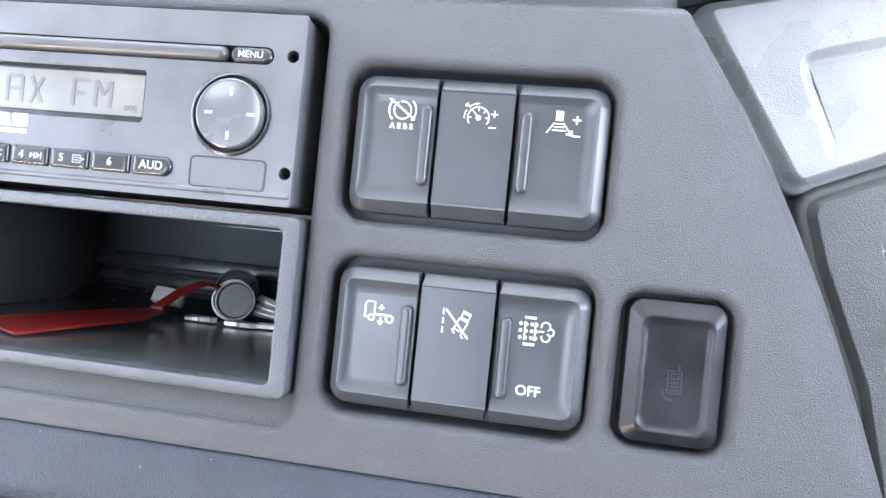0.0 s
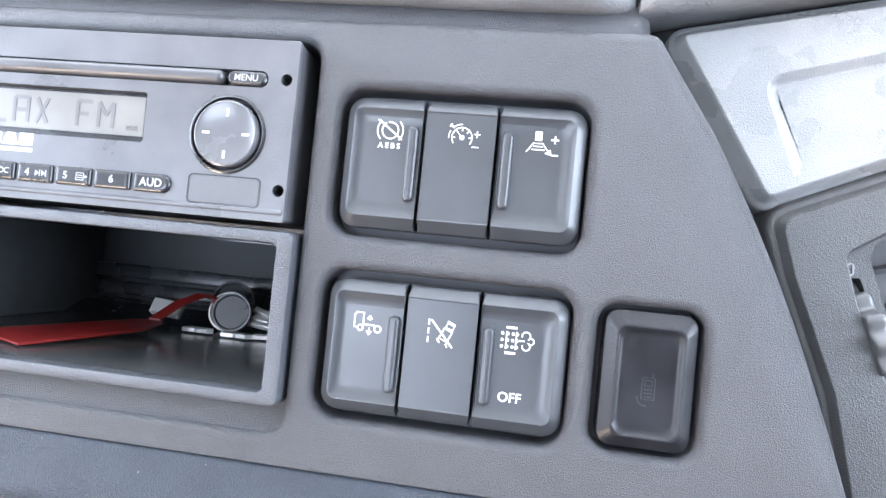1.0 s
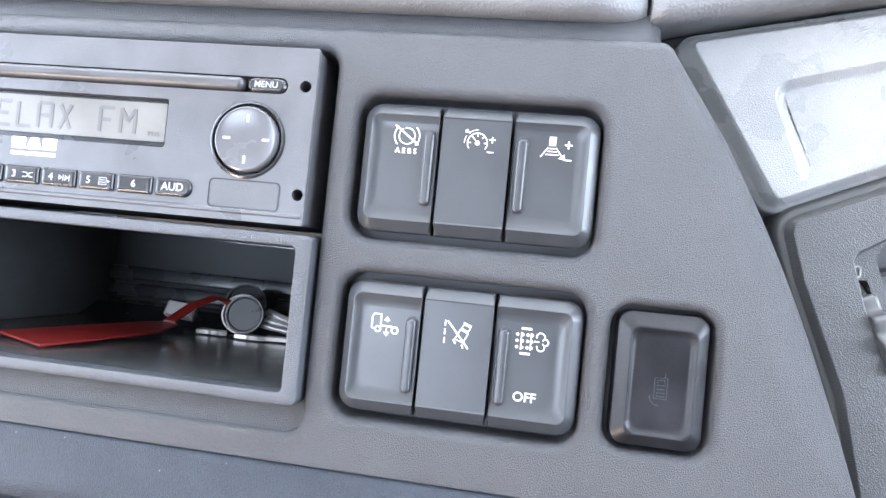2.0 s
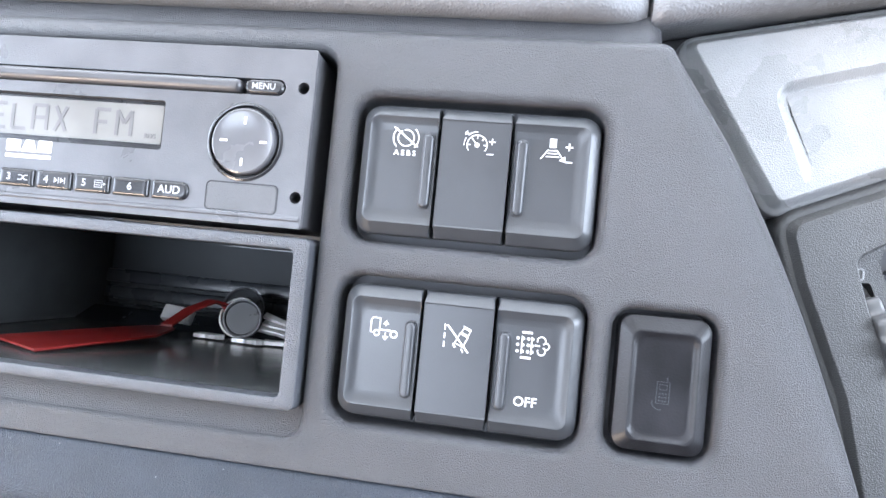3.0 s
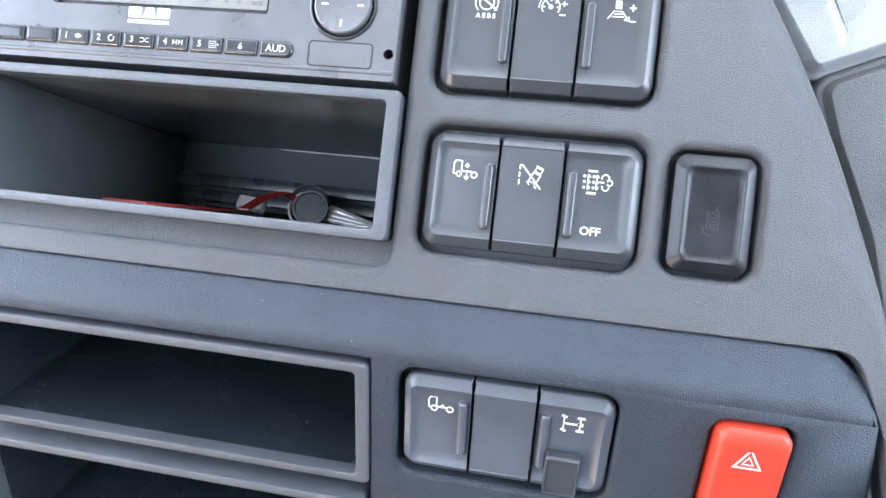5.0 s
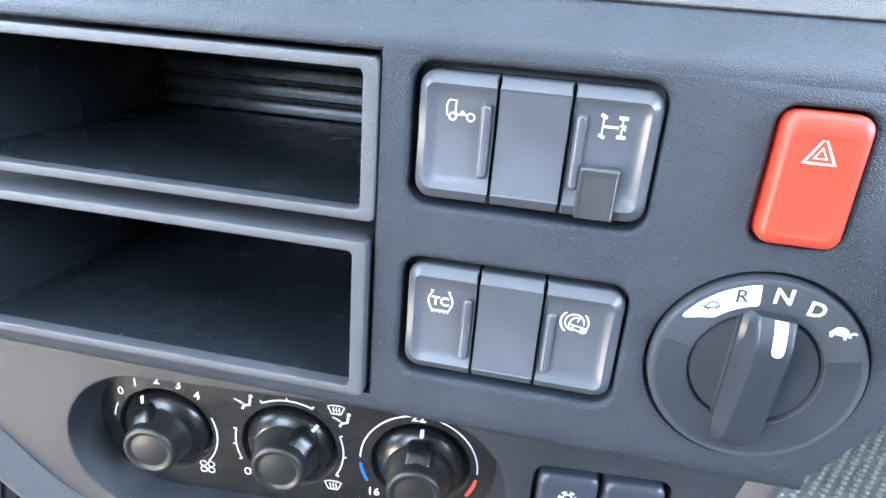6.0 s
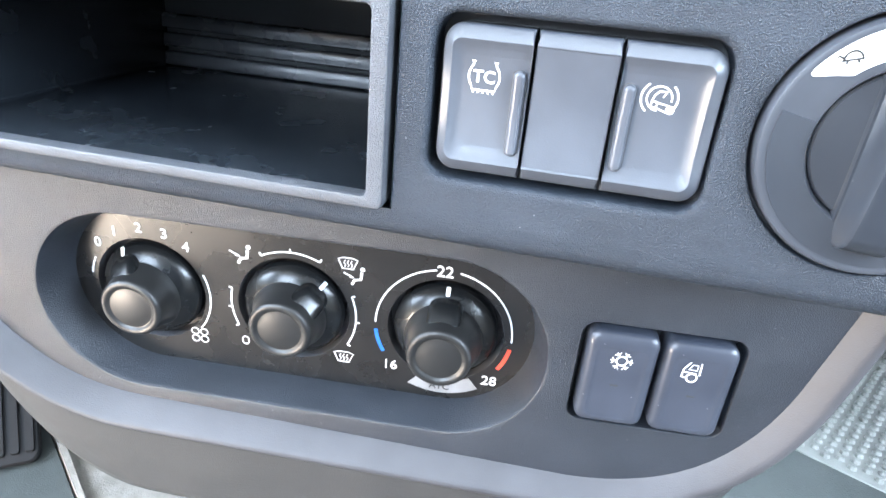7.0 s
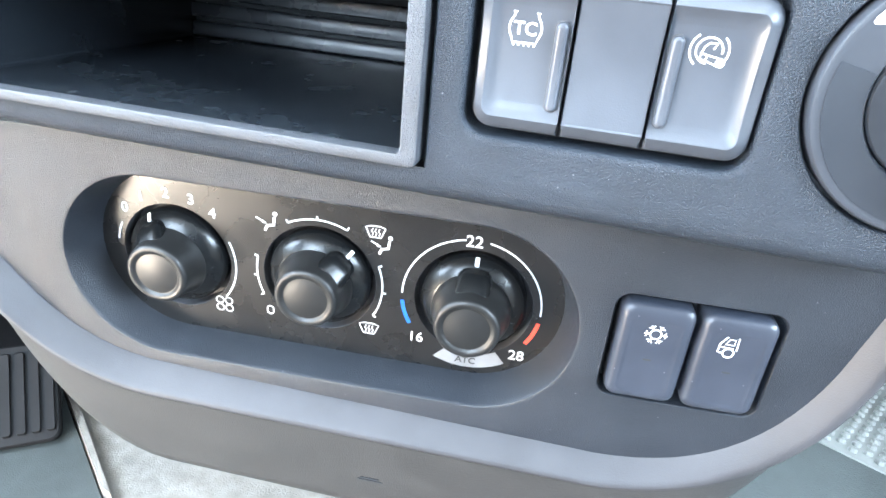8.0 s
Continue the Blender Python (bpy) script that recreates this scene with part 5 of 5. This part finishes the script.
# ---- body behind the panels, cab shell, floor ----
def dash_body():
    ob = dashboard
    bm = bmesh.new()
    prof = [(0.045, 0.175), (0.20, 0.26), (0.62, 0.30), (0.62, -0.04), (0.30, -0.08), (0.190, -0.02), (0.190, 0.10)]
    loft(bm, [[(x, y, z) for y, z in prof] for x in (-1.12, -0.37)], first=True, last=True)
    loft(bm, [[(x, y, z) for y, z in ((0.045, 0.175), (0.20, 0.26), (0.62, 0.30), (0.62, 0.0), (0.19, -0.06), (0.10, -0.05))] for x in (0.24, 1.12)], first=True, last=True)
    loft(bm, [[(x, y, z) for y, z in ((0.26, 0.18), (0.62, 0.30), (0.62, -0.30), (0.36, -0.34), (0.34, -0.21), (0.30, -0.05))] for x in (-0.37, 0.13)], first=True, last=True)
    part("body", bm, VENT, ob)
    bm = bmesh.new()
    box(bm, 0.045, 0.300, 0.040, 0.046, -0.060, 0.240)
    part("backing", bm, GAP, ob)


dash_body()


def cab():
    x0, x1, y0, y1, h = -1.15, 1.15, -1.50, 0.80, 1.75
    t = 0.05
    tagged(part("floor", box(bmesh.new(), x0, x1, y0, y1, -t, 0.0), CARPET), "pale grey lined cab floor in daylight", "floor", kind="structure")
    tagged(part("ceiling", box(bmesh.new(), x0, x1, y0, y1, h, h + t), HEADLINER), "pale beige lined cab ceiling", "ceiling", kind="structure")

    def wall(name, label, m, w, hgt, opening, lining=LINING):
        bm = bmesh.new()
        outer = [(0, 0), (w, 0), (w, hgt), (0, hgt)]
        l, r, b, tt = opening
        inner = rr(l, r, b, tt, 0.06)
        for z in (0.0, -t):
            sheet(bm, outer, [inner], z)
        loft(bm, [at(inner, 0.0), at(inner, -t)])
        loft(bm, [at(outer, 0.0), at(outer, -t)])
        tagged(part(name, bm, lining, m=m), label, "wall", kind="structure")
    wall("wall_front", "grey-beige lined cab front wall with windscreen opening", axes((x1, y1, 0), (-1, 0, 0), (0, 0, 1), (0, -1, 0)), x1 - x0, h, (0.1, 2.2, 1.08, 1.68))
    # Footwell walls get their shade from this black colour.
    tagged(part("wall_footwell", box(bmesh.new(), x0, -0.12, y1 - 0.14, y1 - 0.10, 0.0, 0.90), FOOTWELL_SHADE), "front wall of the footwell, painted black for shade", "wall", kind="structure")
    tagged(part("wall_footwell_side", box(bmesh.new(), x0 + 0.002, x0 + 0.03, 0.20, y1 - 0.14, 0.0, 0.90), FOOTWELL_SHADE), "side wall of the footwell, painted black for shade", "wall", kind="structure")
    # Dark sheets added out of view; they stand in for seats and dim reflections.
    tagged(part("floor_dark_sheet", box(bmesh.new(), -0.62, x1 - 0.001, y0, 0.18, 0.0, 0.006), DARK_UNSEEN), "unseen dark sheet on the cab floor that dims reflections", "floor", kind="structure")
    tagged(part("wall_back_dark_sheet", box(bmesh.new(), x0 + 0.4, x1, y0, y0 + 0.02, 0.0, 0.85), DARK_UNSEEN), "unseen dark sheet in place of seats at the back wall", "wall", kind="structure")
    # Back wall out of view; its opening is made up for the rear fill.
    wall("wall_back", "unseen dark cab back wall with opening for the fill lamp", axes((x0, y0, 0), (1, 0, 0), (0, 0, 1), (0, 1, 0)), x1 - x0, h, (0.16, 0.94, 0.93, 1.57), DARK_UNSEEN)
    # Opening is drawn far back to make room for the low fill lamp.
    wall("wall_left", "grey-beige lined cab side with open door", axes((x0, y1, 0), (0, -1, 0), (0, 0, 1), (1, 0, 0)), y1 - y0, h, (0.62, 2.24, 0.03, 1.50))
    wall("wall_right", "grey-beige lined cab side with door window", axes((x1, y0, 0), (0, 1, 0), (0, 0, 1), (-1, 0, 0)), y1 - y0, h, (0.65, 1.95, 0.9, 1.40))


cab()


def ground():
    bm = bmesh.new()
    box(bm, -400, 400, -400, 400, -1.10, -1.0)
    tagged(part("ground", bm, YARD), "grey paved yard outside the truck", "ground", kind="structure")


ground()


def floor_mat():
    bm = bmesh.new()
    slab(bm, [(-1.1, -0.28), (-0.05, -0.28), (-0.05, -0.05), (-0.55, 0.335), (-0.82, 0.545), (-1.1, 0.76)], 0.0, 0.012, 0.004)
    tagged(part("floor_mat", bm, MAT_GREY), "grey rubber mat in the driver's footwell", "floor mat")
    # Black sheet laid where the dash shades the footwell floor.
    bm = bmesh.new()
    slab(bm, [(-1.1, 0.47), (-0.735, 0.47), (-0.835, 0.550), (-0.835, 0.65), (-1.1, 0.65)], 0.0, 0.020, 0.003)
    tagged(part("floor_footwell_shade", bm, FOOTWELL_SHADE), "black sheet for the shade at the head of the footwell", "floor", kind="structure")
    bm = bmesh.new()
    slab(bm, [(-0.55, 0.337), (-0.53, 0.331), (-0.815, 0.560), (-0.835, 0.560)][::-1], 0.0, 0.022, 0.003)
    tagged(part("sill_trim", bm, CARPET), "pale trim strip along the footwell mat", "trim", kind="structure")


floor_mat()


def pedal():
    ob = thing("pedal", pose(-0.712, 0.372, 0.026, 46, 0, 38), "black ribbed rubber brake pedal above the mat", "pedal")
    bm = bmesh.new()
    slab(bm, rr(-0.070, 0.050, -0.008, 0.14, 0.016), -0.012, 0.006, 0.003)
    part("pad", bm, RUBBER, ob)
    for k in range(6):
        bm = bmesh.new()
        slab(bm, rr(-0.060 + k * 0.0185, -0.049 + k * 0.0185, 0.006, 0.128, 0.003), 0.005, 0.0115, 0.002)
        part("rib", bm, RUBBER, ob)
    bm = bmesh.new()
    box(bm, -0.010, 0.010, 0.04, 0.06, -0.20, -0.010)
    part("arm", bm, GAP, ob)


pedal()


def engine_tunnel():
    ob = thing("engine_tunnel", pose(0, 0, 0), "pale grey engine tunnel with studded mat", "engine tunnel")
    bm = bmesh.new()
    slab(bm, rr(0.12, 0.72, -0.10, 0.60, 0.05), 0.0, 0.36, 0.02)
    part("housing", bm, MAT_GREY, ob, "dark grey moulded tunnel housing")
    part("mat", slab(bmesh.new(), [(0.19, 0.353), (0.70, 0.0727), (0.70, 0.585), (0.19, 0.585)], 0.352, 0.3612, 0.0015), MAT_STUD, ob, "pale grey-green rubber mat")
    bm = bmesh.new()
    verts, faces = [], []
    pitch, n = 0.0125, 8
    for i in range(36):
        for j in range(44):
            x, y = 0.235 + i * pitch + (pitch / 2 if j % 2 else 0), 0.12 + j * pitch * 0.80
            if (x - 0.241) * 0.55 + (y - 0.325) < 0.008 or x > 0.68 or y > 0.57:
                continue
            k = len(verts)
            for r, z in ((0.0042, 0.3606), (0.0038, 0.3626), (0.0026, 0.3640), (0.0011, 0.3645)):
                verts += [(x + r * math.cos(2 * math.pi * a / n), y + r * math.sin(2 * math.pi * a / n), z) for a in range(n)]
            for q in range(3):
                faces += [(k + q * n + a, k + q * n + (a + 1) % n, k + (q + 1) * n + (a + 1) % n, k + (q + 1) * n + a) for a in range(n)]
            faces.append(tuple(k + 3 * n + a for a in range(n)))
    me = bpy.data.meshes.new("studs")
    me.from_pydata(verts, [], faces)
    me.materials.append(MAT_STUD)
    studs = new("studs", me)
    studs.parent = ob
    tagged(studs, "small raised studs of the mat", kind="stuff")


engine_tunnel()
